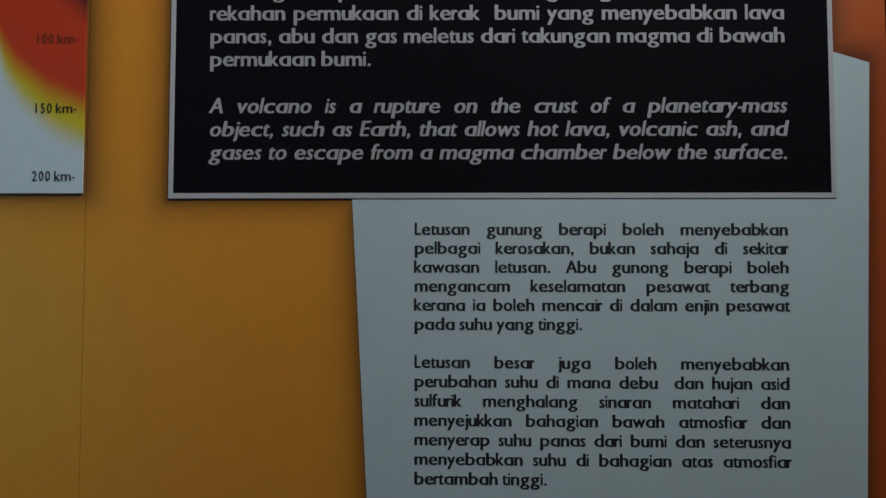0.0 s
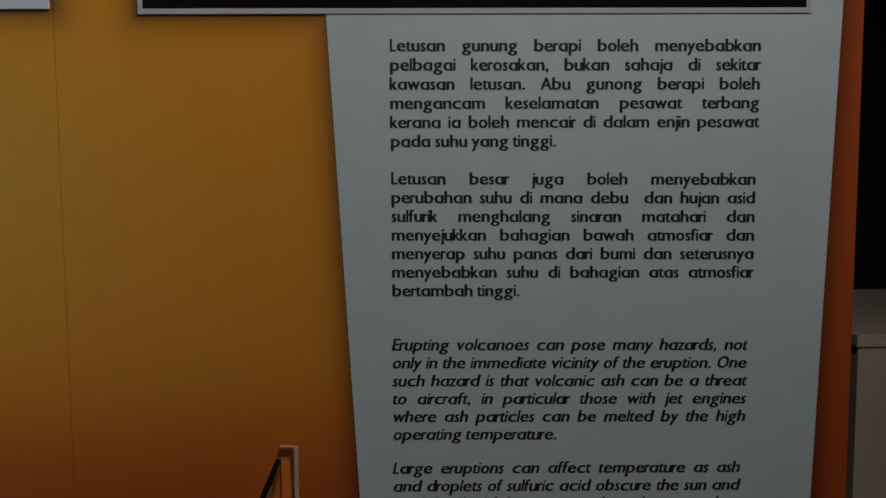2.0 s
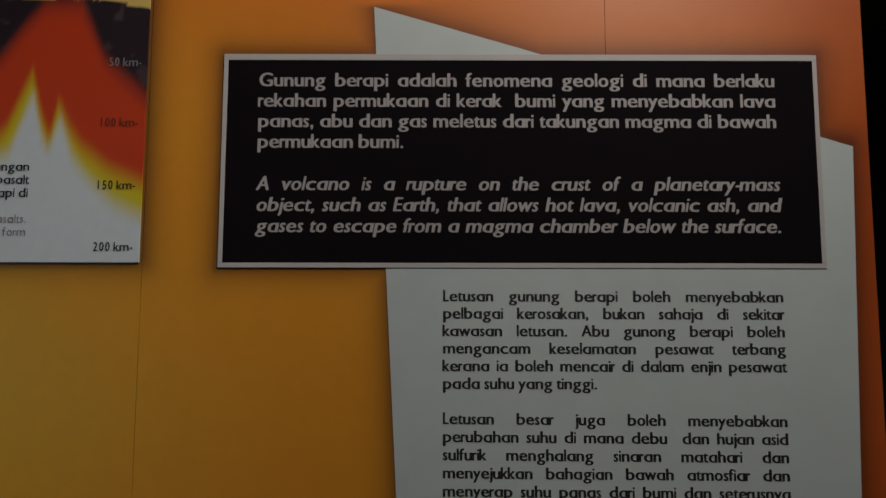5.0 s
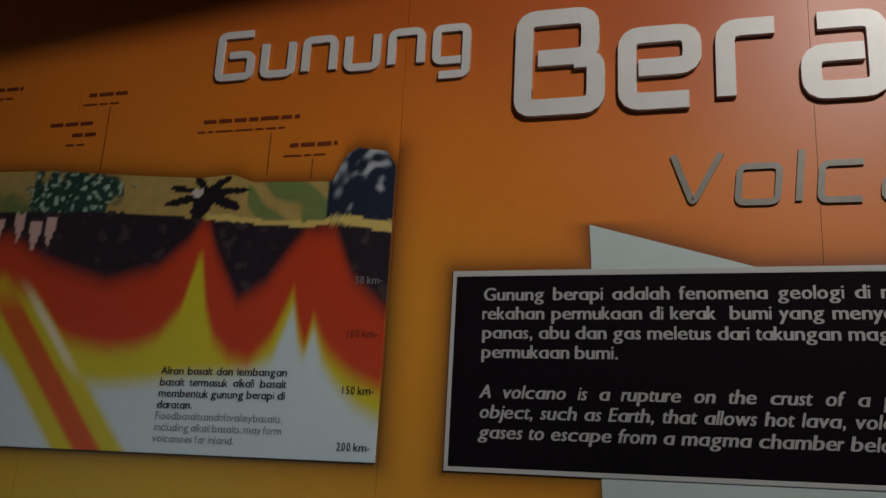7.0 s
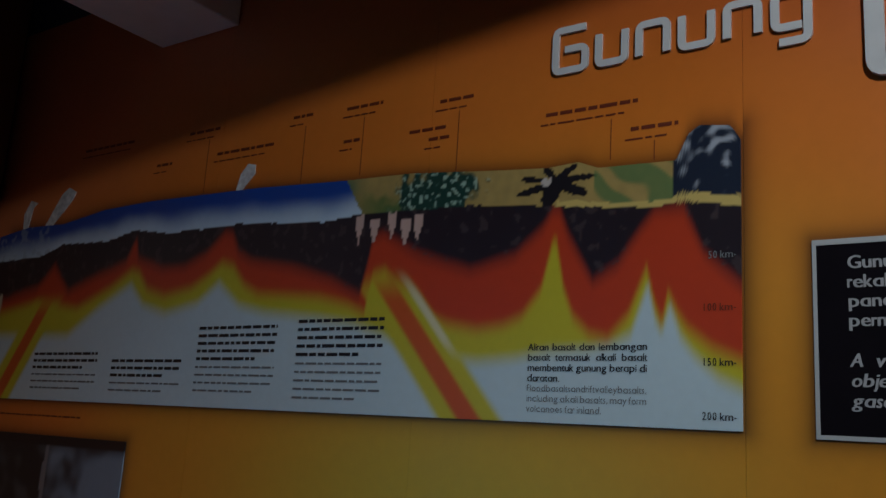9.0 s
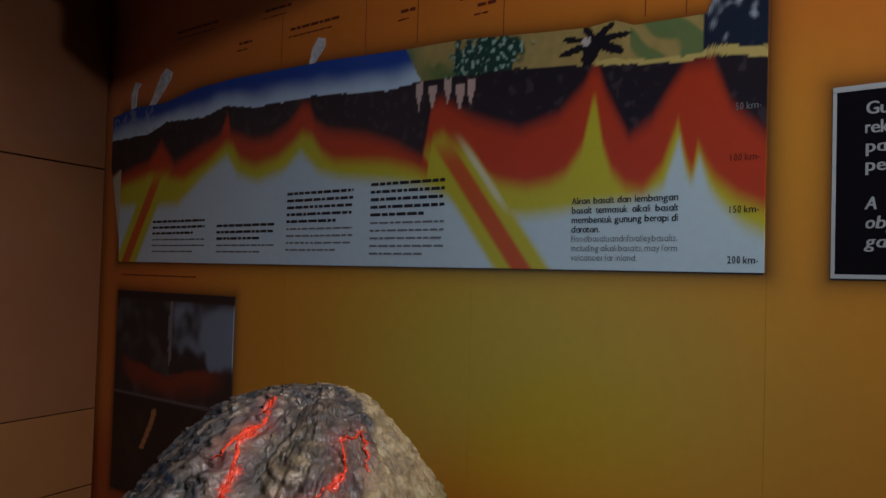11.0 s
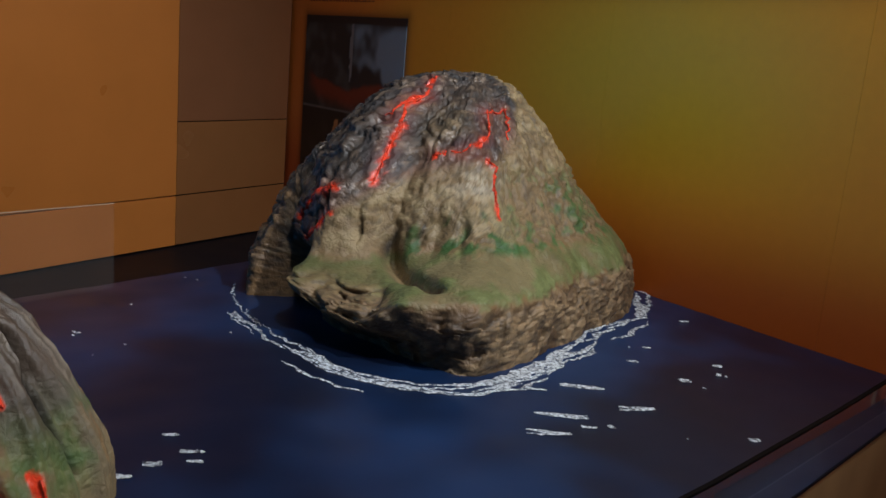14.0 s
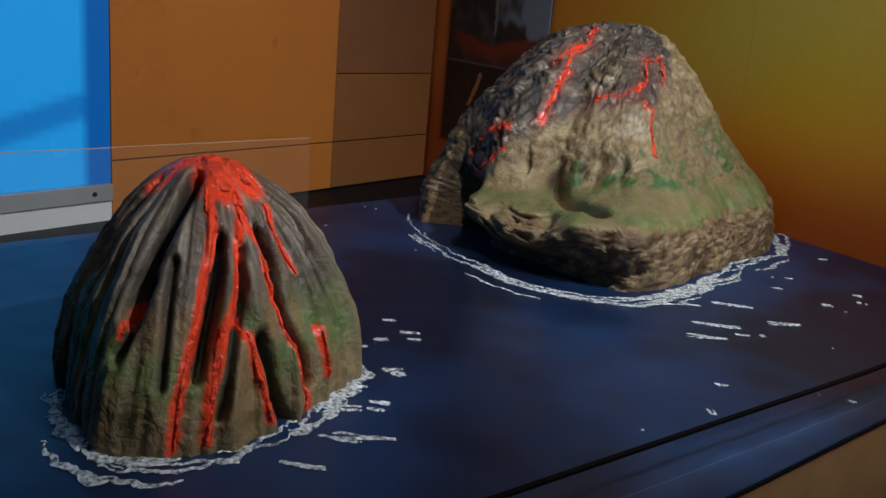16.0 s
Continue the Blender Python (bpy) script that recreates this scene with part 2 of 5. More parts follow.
def glyph(c):
    """Points and faces of one letter of the built-in font, and its left and right ends; a is drawn round, with a plain stem."""
    if c not in GLYPH_SHAPES:
        curve = bpy.data.curves.new("letter", "FONT")
        curve.body, curve.resolution_u, curve.fill_mode = "d" if c == "a" else c, 3, "FRONT"
        ob = bpy.data.objects.new("letter", curve)
        scene.collection.objects.link(ob)
        me = bpy.data.meshes.new_from_object(ob.evaluated_get(bpy.context.evaluated_depsgraph_get()))
        points = [tuple(v.co) for v in me.vertices]
        faces = [tuple(p.vertices) for p in me.polygons]
        bpy.data.objects.remove(ob)
        bpy.data.curves.remove(curve)
        bpy.data.meshes.remove(me)
        if c == "a":
            top = max(p[1] for p in glyph("x")[0])
            points = [(p[0], min(p[1], top), p[2]) for p in points]
        xs = [p[0] for p in points] or [0.0, 0.1]
        GLYPH_SHAPES[c] = points, faces, min(xs), max(xs)
    return GLYPH_SHAPES[c]


def advance(c):
    return ADVANCE.get(c, 0.277 if c in ",.;:-'" else 0.554)


def em_width(text):
    return sum(advance(c) for c in text.replace(" ", ""))


def block_size(lines, width):
    """The letter size at which the fullest line of a flush block just fills the width."""
    return min(width / (em_width(t) + SPACE * (len(t.split(" ")) - 1)) for t in lines) * 0.985


def text_line(text, x0, x1, z, em, y, mat, parent, bold=0.03, lean=0.0, flush=True, tilt=0.0):
    """One printed line with its baseline at z, each word a part; flush: words spread from x0 to x1. bold: a second pass, shifted sideways."""
    words = text.split(" ")
    tall = em * 0.54 / max(p[1] for p in glyph("x")[0])
    total = em_width(text) * em
    gap = (x1 - x0 - total) / max(1, len(words) - 1) if flush and len(words) > 1 else SPACE * em
    x = x0
    for w in words:
        verts, faces = [], []
        if not w:
            x += gap
            continue
        for c in w:
            points, polys, lo, hi = glyph(c)
            side = 0.015 if c in TIGHT else 0.06
            left, wide = x + side * em, (advance(c) - 2 * side) * em
            if c in ",.;:-'":
                left, wide = x + 0.09 * em, 0.11 * em * (1.6 if c == "-" else 1)
            if c not in ADVANCE and c not in ",.;:-'":
                wide = (hi - lo) * 0.85 * em
                left = x + (advance(c) * em - wide) / 2
            k = wide / max(0.02, hi - lo)
            for n in range(3 if bold else 1):
                base = len(verts)
                verts += [(left + (p[0] - lo) * k + (bold * (n - 1) + lean * p[1]) * em, y - 0.0001 * n, z + p[1] * tall + tilt * (x - x0)) for p in points]
                faces += [tuple(base + q for q in f) for f in polys]
            x += advance(c) * em
        me = bpy.data.meshes.new("printed_word")
        me.from_pydata(verts, [], faces)
        linked("printed_word", me, mat, parent)
        x += gap


def bars(rows, y, mat, parent, name="text_bar"):
    """Small print that cannot be read: one plain bar a line, as (x0, x1, z, height)."""
    for x0, x1, z, h in rows:
        bm = bmesh.new()
        x, rng = x0, random.Random(int(1000 * (x0 + 5) + 7777 * z))
        while x < x1 - 0.004:
            w = min(rng.uniform(0.010, 0.034), x1 - x)
            quad = [bm.verts.new(p) for p in ((x, y, z), (x + w, y, z), (x + w, y, z + h), (x, y, z + h))]
            bm.faces.new(quad)
            x += w + 0.0045
        part(name, bm, mat, parent)


# ---------------------------------------------------------------- room shell
TABLE_Z = 0.83


def wall_b(s, off=0.0):
    """A point of the side wall's plan: s metres from the corner, off metres into the room."""
    k = math.hypot(1, 0.38)
    return (-2.31 + 0.38 / k * s + off / k, -s / k + 0.38 / k * off)


floor = tagged(part("floor", box(-3.2, 3.4, -5.0, 3.2, -0.1, 0.0), M_CARPET), "brown carpet floor of the exhibition hall", "floor", kind="structure")
ceiling = tagged(part("ceiling", box(-3.2, 3.4, -5.0, 3.2, 3.45, 3.05), M_CEIL), "dim grey painted ceiling", "ceiling", kind="structure")
tagged(part("wall_south", box(-3.2, 3.4, -5.1, -5.0, 0, 3.45), M_DARK), "dark plain wall", "wall", kind="structure")
tagged(part("wall_east", box(3.4, 3.5, -5.0, 3.2, 0, 3.45), M_DARK), "dark plain wall", "wall", kind="structure")
tagged(part("wall_far", box(-3.2, 3.4, 3.2, 3.3, 0, 3.45), M_DARK), "dark plain wall beyond the partition", "wall", kind="structure")
tagged(part("wall_west", box(-3.3, -3.2, -5.0, 3.2, 0, 3.45), M_DARK), "dark plain wall", "wall", kind="structure")

# mural wall: core, and printed sheets in front of it
wall_north = tagged(part("wall_north", box(-2.36, 0.872, 0.004, 0.12, 0, 3.45), M_DARK), "exhibition wall under an orange printed mural", "wall", kind="structure")

PANEL = (0.0, 0.806, 1.4975, 1.79)
SHEET_OUT = [(0.262, 0.772), (0.822, 0.772), (0.850, 1.663), (0.40, 1.80), (0.203, 1.858)]
POSTER = (-2.185, -1.555, 0.80, 1.415)

DIAG_TOP = [(-2.27, 1.969), (-2.12, 1.987), (-1.95, 1.983), (-1.77, 2.006), (-1.58, 2.011), (-1.2, 2.004), (-0.94, 1.991), (-0.76, 1.986), (-0.54, 1.966),
            (-0.45, 1.959), (-0.39, 1.963), (-0.35, 1.947), (-0.21, 1.943), (-0.19, 1.986), (-0.17, 1.999), (-0.12, 1.991), (-0.104, 1.965)]


def outside(x, z, x0, x1, z0, z1):
    dx, dz = max(x0 - x, 0, x - x1), max(z0 - z, 0, z - z1)
    return math.hypot(dx, dz)


def mural_ink(x, z):
    """Printed fade: yellow glow under the diagram, amber, orange, deep red to the rims, and the print's own dark outline round each picture."""
    d = math.hypot((x + 0.62) / 1.45, (z - 1.30) / (0.85 if z > 1.3 else 0.62))
    yellow, amber, orange, red = (0.50, 0.37, 0.016), (0.60, 0.25, 0.012), (0.60, 0.165, 0.012), (0.30, 0.045, 0.008)
    red = mix(red, (0.56, 0.17, 0.055), smoothstep(-0.4, -1.2, x))
    if d < 0.55:
        c = mix(yellow, amber, smoothstep(0.05, 0.55, d))
    elif d < 0.95:
        c = mix(amber, orange, smoothstep(0.55, 0.95, d))
    else:
        c = mix(orange, red, smoothstep(0.95, 1.55, d))
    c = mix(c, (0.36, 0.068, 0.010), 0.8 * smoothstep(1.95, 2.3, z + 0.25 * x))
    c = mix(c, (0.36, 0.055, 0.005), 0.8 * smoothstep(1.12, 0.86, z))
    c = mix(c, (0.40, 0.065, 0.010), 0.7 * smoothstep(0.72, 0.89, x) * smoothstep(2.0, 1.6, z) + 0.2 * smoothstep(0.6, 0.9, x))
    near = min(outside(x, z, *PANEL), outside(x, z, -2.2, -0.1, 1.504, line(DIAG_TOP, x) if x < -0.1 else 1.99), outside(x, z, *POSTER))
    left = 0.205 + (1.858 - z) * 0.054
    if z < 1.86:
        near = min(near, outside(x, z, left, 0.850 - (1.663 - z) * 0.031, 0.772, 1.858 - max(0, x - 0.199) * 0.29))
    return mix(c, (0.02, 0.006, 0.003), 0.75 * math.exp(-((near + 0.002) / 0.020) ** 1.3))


def steps(a, b, step):
    n = max(2, round((b - a) / step))
    return [a + (b - a) * i / n for i in range(n + 1)]


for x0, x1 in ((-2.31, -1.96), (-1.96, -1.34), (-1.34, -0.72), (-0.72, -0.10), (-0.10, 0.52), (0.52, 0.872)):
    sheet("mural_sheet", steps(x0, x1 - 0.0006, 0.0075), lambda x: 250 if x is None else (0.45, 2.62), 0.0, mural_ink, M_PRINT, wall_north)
tagged(part("wall_head", box(-2.31, 0.872, 0.0, 0.003, 2.621, 3.45), M_DARK), "dark strip over the mural", "wall", kind="structure")

# side wall: a core and laminate panels with narrow joints
core = bmesh.new()
plan = [wall_b(0, -0.004), wall_b(0, -0.12), wall_b(3.2, -0.12), wall_b(3.2, -0.004)]
wall_side = tagged(part("wall_side", prism(plan, 0.0, 3.45), M_LEDGE), "side wall clad in orange and brown laminate panels", "wall", kind="structure")


def cladding(s0, s1, z0, z1, mat, off=0.014, name="panel", label=""):
    plan = [wall_b(s0, 0), wall_b(s1, 0), wall_b(s1, off), wall_b(s0, off)]
    return part(name, prism(plan, z0, z1, 0.0015), mat, wall_side, label)


# column and upper panels are darker, partly from shade put into their colour
for z0, z1, mat, label in ((0.62, 0.786, M_TAN_SHADED, "tan brown laminate panel, darkened for shade"), (0.79, 1.030, M_TAN_SHADED, "tan brown laminate panel, darkened for shade"), (1.033, 1.80, M_BROWN_SHADED, "brown laminate panel, darkened for shade"),
                           (1.804, 3.45, M_BROWN_SHADED, "brown laminate panel, darkened for shade")):
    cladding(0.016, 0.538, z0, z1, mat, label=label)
for z0, z1 in ((0.62, 0.786), (0.79, 1.53)):
    cladding(0.542, 1.416, z0, z1, M_ORANGE, 0.016, label="orange laminate panel")
cladding(0.542, 1.416, 1.534, 3.45, M_BROWN_SHADED, label="brown laminate panel, darkened for shade")
cladding(1.420, 3.2, 1.85, 3.45, M_BROWN_SHADED, label="brown laminate panel, darkened for shade")
cladding(1.420, 3.2, 0.40, 0.674, M_PAINT, 0.02, name="white_base", label="white painted base board")
rail = cladding(1.422, 3.2, 0.676, 0.724, M_ALU, 0.03, name="rail", label="brushed aluminium rail with a screw")
SC = wall_b(1.48, 0.031)
bm = bmesh.new()
bmesh.ops.create_cone(bm, segments=14, radius1=0.008, radius2=0.006, depth=0.005, cap_ends=True,
                      matrix=Matrix.Translation((SC[0], SC[1], 0.699)) @ Matrix.Rotation(radians(90), 4, "Y"))
part("screw", bm, M_GLASSEDGE, rail)

# blue picture panel above the rail
verts, faces, inks = [], [], []
for i in range(61):
    for j in range(61):
        s, z = 1.422 + 1.8 * i / 60, 0.726 + 1.12 * j / 60
        p = wall_b(s, 0.018)
        verts.append((p[0], p[1], z))
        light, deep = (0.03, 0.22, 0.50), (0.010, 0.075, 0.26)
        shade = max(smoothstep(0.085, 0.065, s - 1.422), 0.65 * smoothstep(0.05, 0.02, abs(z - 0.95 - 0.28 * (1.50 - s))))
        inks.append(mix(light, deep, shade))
for i in range(60):
    for j in range(60):
        a = i * 61 + j
        faces.append((a, a + 1, a + 62, a + 61))
me = bpy.data.meshes.new("picture_panel")
me.from_pydata(verts, [], faces)
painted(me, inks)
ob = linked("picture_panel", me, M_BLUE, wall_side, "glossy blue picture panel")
sol = ob.modifiers.new("thickness", "SOLIDIFY")
sol.thickness, sol.offset = 0.012, -1

# ledge between table and side wall
tagged(part("ledge", prism([wall_b(0, 0.0), wall_b(2.6, 0.0), (-0.70, -2.3), (-1.20, 0.0)], 0.52, 0.615, 0.003), M_LEDGE), "black ledge between the table and the side wall", "ledge", kind="structure")

# white beam along the ceiling
tagged(part("beam", box(-1.62, -1.33, -0.5, -0.002, 2.437, 3.45, 0.004), M_PAINT), "white painted ceiling beam", "beam", kind="structure")

# unseen board, added to cut the mural lamp's beam along a slanted line
bm = bmesh.new()
low = [(-1.33, 2.348), (0.33, 2.526)]
ring = [(low[0][0], low[0][1]), (low[1][0], low[1][1]), (low[1][0], 3.45), (low[0][0], 3.45)]
tagged(part("pelmet", upright(ring, -0.49, -0.47), M_CEIL), "unseen grey board added to cut off the mural light", "pelmet", kind="structure")

# ---------------------------------------------------------------- mural pictures
text_panel = empty("text_panel", (0.4, 0, 1.5))
tagged(text_panel, "black text panel with thin white border and white lettering", "text panel")
part("board", box(PANEL[0] + 0.006, PANEL[1] - 0.006, -0.0022, -0.0013, PANEL[2] + 0.006, PANEL[3] - 0.006), M_BLACK, text_panel)
for x0, x1, z0, z1 in ((PANEL[0], PANEL[1], PANEL[2], PANEL[2] + 0.0065), (PANEL[0], PANEL[1], PANEL[3] - 0.0085, PANEL[3]),
                       (PANEL[0], PANEL[0] + 0.006, PANEL[2] + 0.0066, PANEL[3] - 0.0086), (PANEL[1] - 0.006, PANEL[1], PANEL[2] + 0.0066, PANEL[3] - 0.0086)):
    part("border", box(x0, x1, -0.0026, -0.0013, z0, z1, 0.0003), M_WHITE, text_panel, "thin white border strip")
LINES = ["Gunung berapi adalah fenomena geologi di mana berlaku", "rekahan permukaan di kerak  bumi yang menyebabkan lava",
         "panas, abu dan gas meletus dari takungan magma di bawah", "permukaan bumi.", "",
         "A volcano is a rupture on the crust of a planetary-mass", "object, such as Earth, that allows hot lava, volcanic ash, and",
         "gases to escape from a magma chamber below the surface."]
size = block_size([t for k, t in enumerate(LINES) if k not in (3, 4)], 0.70)
for k, text in enumerate(LINES):
    if text:
        z = 1.7445 - 0.0284 * k if k < 4 else 1.6015 - 0.0284 * (k - 5)
        text_line(text, 0.048, 0.748, z, size, -0.0027, M_PALETEXT, text_panel, 0.032, 0.22 if k > 4 else 0, flush=k != 3)

info = empty("information_sheet", (0.55, 0, 0.4))
tagged(info, "white information sheet with black bilingual text under the black panel", "text panel")
part("sheet", upright(SHEET_OUT, -0.0012, 0.0), M_SHEET, info)
BLOCKS = [(1.4535, 0.0228, 0.298, 0.747, -0.002, 0.0, ["Letusan gunung berapi boleh menyebabkan", "pelbagai kerosakan, bukan sahaja di sekitar", "kawasan letusan. Abu gunong berapi boleh",
                                "mengancam keselamatan pesawat terbang", "kerana ia boleh mencair di dalam enjin pesawat", "pada suhu yang tinggi."]),
          (1.2945, 0.0229, 0.298, 0.745, -0.007, 0.0, ["Letusan besar juga boleh menyebabkan", "perubahan suhu di mana debu  dan hujan asid", "sulfurik menghalang sinaran matahari dan",
                                "menyejukkan bahagian bawah atmosfiar dan", "menyerap suhu panas dari bumi dan seterusnya", "menyebabkan suhu di bahagian atas atmosfiar", "bertambah tinggi."]),
          (1.0895, 0.0227, 0.2965, 0.739, -0.008, 0.25, ["Erupting volcanoes can pose many hazards, not", "only in the immediate vicinity of the eruption. One", "such hazard is that volcanic ash can be a threat",
                                "to aircraft, in particular those with jet engines", "where ash particles can be melted by the high", "operating temperature."]),
          (0.9325, 0.0231, 0.296, 0.734, -0.007, 0.25, ["Large eruptions can affect temperature as ash", "and droplets of sulfuric acid obscure the sun and", "cool the Earth's lower atmosphere; however, they",
                                 "also absorb heat radiated up from the Earth,", "thereby warming the upper atmosphere."])]
size = block_size([t for *_, lines in BLOCKS for t in lines[:-1]], 0.441)
for top, lead, x0, x1, tilt, lean, lines in BLOCKS:
    for k, text in enumerate(lines):
        text_line(text, x0, x1, top - lead * k, size, -0.0016, M_INK, info, 0.036, lean, flush=k < len(lines) - 1, tilt=tilt)

# headline letters
headline = empty("headline", (0.2, 0, 2.0))
tagged(headline, "raised silver-white headline letters on the orange mural", "lettering")


GLYPHS = {
    "G": [[(0.95, 1.4), (0, 1.4), (0, 0), (0.95, 0), (0.95, 0.72), (0.3, 0.72)]], "u": [[(0, 1), (0, 0), (0.8, 0), (0.8, 1)]], "n": [[(0, 0), (0, 1), (0.8, 1), (0.8, 0)]],
    "g": [[(0.66, 0), (0, 0), (0, 1), (0.8, 1), (0.8, -0.44), (0.1, -0.44)]], "e": [[(0.15, 0.5), (0.85, 0.5), (0.85, 1), (0, 1), (0, 0), (0.8, 0)]],
    "B": [[(0, 0.2), (0, 1.4), (0.92, 1.4), (0.92, 0.76), (0.2, 0.76)], [(0.70, 0.70), (1.0, 0.70), (1.0, 0), (0, 0), (0, 0.3)]],
    "r": [[(0, 0), (0, 1), (0.62, 1)]], "a": [[(0.1, 1), (0.8, 1), (0.8, 0), (0, 0), (0, 0.53), (0.64, 0.53)]], "p": [[(0, -0.42), (0, 1), (0.85, 1), (0.85, 0), (0.2, 0)]],
    "i": [[(0, 0), (0, 1)], [(0, 1.28), (0, 1.45)]], "V": [[(0, 1.4), (0.5, 0), (1.0, 1.4)]], "o": [[(0.4, 0), (0, 0), (0, 1), (0.8, 1), (0.8, 0), (0.4, 0)]],
    "l": [[(0, 1.4), (0, 0)]], "c": [[(0.8, 1), (0, 1), (0, 0), (0.8, 0)]]}


def rounded(points, radius):
    """The broken line with its corners turned into short arcs."""
    out = [Vector(points[0])]
    for a, b, c in zip(points, points[1:], points[2:]):
        a, b, c = Vector(a), Vector(b), Vector(c)
        r = min(radius, (a - b).length * 0.48, (c - b).length * 0.48)
        p, q = b + (a - b).normalized() * r, b + (c - b).normalized() * r
        out += [p * (1 - t) ** 2 + b * 2 * t * (1 - t) + q * t * t for t in (0, 0.25, 0.5, 0.75, 1)]
    return out + [Vector(points[-1])]


def letters(text, x0, x1, z, unit, wide, mat, lean=0.0, depth=0.006, name="letter"):
    """Raised square-cut letters with round corners, each a mesh, set to fill x0 to x1; unit is the height of a small letter."""
    gap = 0.42
    widths = [max(p[0] for line_ in GLYPHS[c] for p in line_) for c in text]
    k = (x1 - x0 - wide * unit) / (sum(widths) + gap * (len(text) - 1))
    x = x0 + wide * unit / 2
    for c, w in zip(text, widths):
        bm = bmesh.new()
        for layer, stroke in enumerate(GLYPHS[c]):
            pts = rounded([Vector((p[0] * k / unit, p[1])) for p in stroke], 0.19)
            sides = []
            for n, p in enumerate(pts):
                d0 = (p - pts[n - 1]).normalized() if n else (pts[1] - p).normalized()
                d1 = (pts[n + 1] - p).normalized() if n + 1 < len(pts) else d0
                d = (d0 + d1).normalized()
                normal = Vector((-d.y, d.x)) * (wide / 2) / max(0.35, d.dot(d1))
                sides.append((p + normal, p - normal))
            y = -0.0008 - depth - 0.0005 * layer
            rows = []
            for pair in sides:
                front = [bm.verts.new((x + unit * (q.x + lean * q.y), y, z + unit * q.y)) for q in pair]
                back = [bm.verts.new((v.co.x, -0.0005, v.co.z)) for v in front]
                rows.append((front[0], front[1], back[1], back[0]))
            for a, b in zip(rows, rows[1:]):
                for m in range(4):
                    bm.faces.new((a[m], b[m], b[(m + 1) % 4], a[(m + 1) % 4]))
            bm.faces.new(rows[0])
            bm.faces.new(rows[-1][::-1])
        bmesh.ops.recalc_face_normals(bm, faces=bm.faces[:])
        part(name, bm, mat, headline)
        x += (w + gap) * k


letters("Gunung", -0.449, 0.010, 2.1425, 0.058, 0.23, M_LETTER, depth=0.005)
letters("Berapi", 0.085, 0.812, 2.047, 0.110, 0.25, M_LETTER, depth=0.008)
letters("Volcano", 0.312, 0.822, 1.884, 0.054, 0.17, M_GREYLET, lean=0.10, depth=0.003, name="small_letter")

# the diagram of the earth's crust
diagram = empty("crust_diagram", (-1.15, 0, 1.504))
tagged(diagram, "long printed diagram of a crust section with sea, land and magma", "picture board")
SEA = [(-2.27, 1.893), (-2.03, 1.897), (-1.937, 1.925), (-1.738, 1.918), (-1.631, 1.940), (-1.498, 1.921), (-1.321, 1.921), (-1.247, 1.924), (-0.988, 1.904),
       (-0.904, 1.912), (-0.779, 1.908), (-0.605, 1.904), (-0.47, 1.890), (-0.324, 1.872), (-0.247, 1.866), (-0.203, 1.872), (-0.10, 1.853)]
CRUST = [(-2.21, 1.782), (-2.03, 1.812), (-1.96, 1.871), (-1.88, 1.795), (-1.76, 1.835), (-1.65, 1.862), (-1.618, 1.922), (-1.60, 1.868), (-1.50, 1.838), (-1.42, 1.838), (-1.347, 1.866),
         (-1.29, 1.912), (-1.265, 1.908), (-1.24, 1.862), (-1.195, 1.838), (-1.072, 1.817), (-0.956, 1.785), (-0.872, 1.746), (-0.858, 1.80), (-0.845, 1.866), (-0.818, 1.871),
         (-0.728, 1.820), (-0.607, 1.783), (-0.511, 1.805), (-0.456, 1.852), (-0.436, 1.885), (-0.424, 1.885), (-0.404, 1.832), (-0.356, 1.749), (-0.310, 1.776), (-0.271, 1.833),
         (-0.246, 1.865), (-0.197, 1.865), (-0.163, 1.787), (-0.10, 1.728)]
REDS = [(-2.21, 1.746), (-2.02, 1.776), (-1.83, 1.752), (-1.70, 1.800), (-1.62, 1.842), (-1.59, 1.835), (-1.55, 1.79), (-1.484, 1.771), (-1.39, 1.785), (-1.33, 1.815), (-1.29, 1.842), (-1.25, 1.83),
        (-1.21, 1.785), (-1.164, 1.762), (-0.981, 1.748), (-0.90, 1.73), (-0.855, 1.711), (-0.84, 1.79), (-0.809, 1.797), (-0.78, 1.765), (-0.716, 1.708), (-0.65, 1.684), (-0.585, 1.672),
        (-0.53, 1.678), (-0.492, 1.693), (-0.455, 1.74), (-0.434, 1.828), (-0.428, 1.828), (-0.41, 1.74), (-0.391, 1.691), (-0.36, 1.660), (-0.326, 1.651), (-0.29, 1.69), (-0.259, 1.768),
        (-0.245, 1.71), (-0.232, 1.676), (-0.221, 1.726), (-0.205, 1.69), (-0.189, 1.666), (-0.15, 1.635), (-0.10, 1.613)]
YELLOWS = [(-2.21, 1.683), (-2.06, 1.678), (-1.857, 1.676), (-1.736, 1.746), (-1.616, 1.802), (-1.56, 1.748), (-1.473, 1.724), (-1.36, 1.745), (-1.293, 1.790), (-1.22, 1.735), (-1.139, 1.716),
           (-0.974, 1.700), (-0.88, 1.685), (-0.708, 1.632), (-0.64, 1.615), (-0.58, 1.610), (-0.50, 1.616), (-0.44, 1.628), (-0.36, 1.632), (-0.31, 1.642), (-0.285, 1.655), (-0.256, 1.737),
           (-0.243, 1.68), (-0.232, 1.658), (-0.218, 1.703), (-0.20, 1.65), (-0.179, 1.621), (-0.14, 1.585), (-0.10, 1.566)]


def away(x, z, a, b):
    """Signed distance of a point from the line through a and b, right side positive."""
    dx, dz = b[0] - a[0], b[1] - a[1]
    return ((x - a[0]) * dz - (z - a[1]) * dx) / math.hypot(dx, dz)


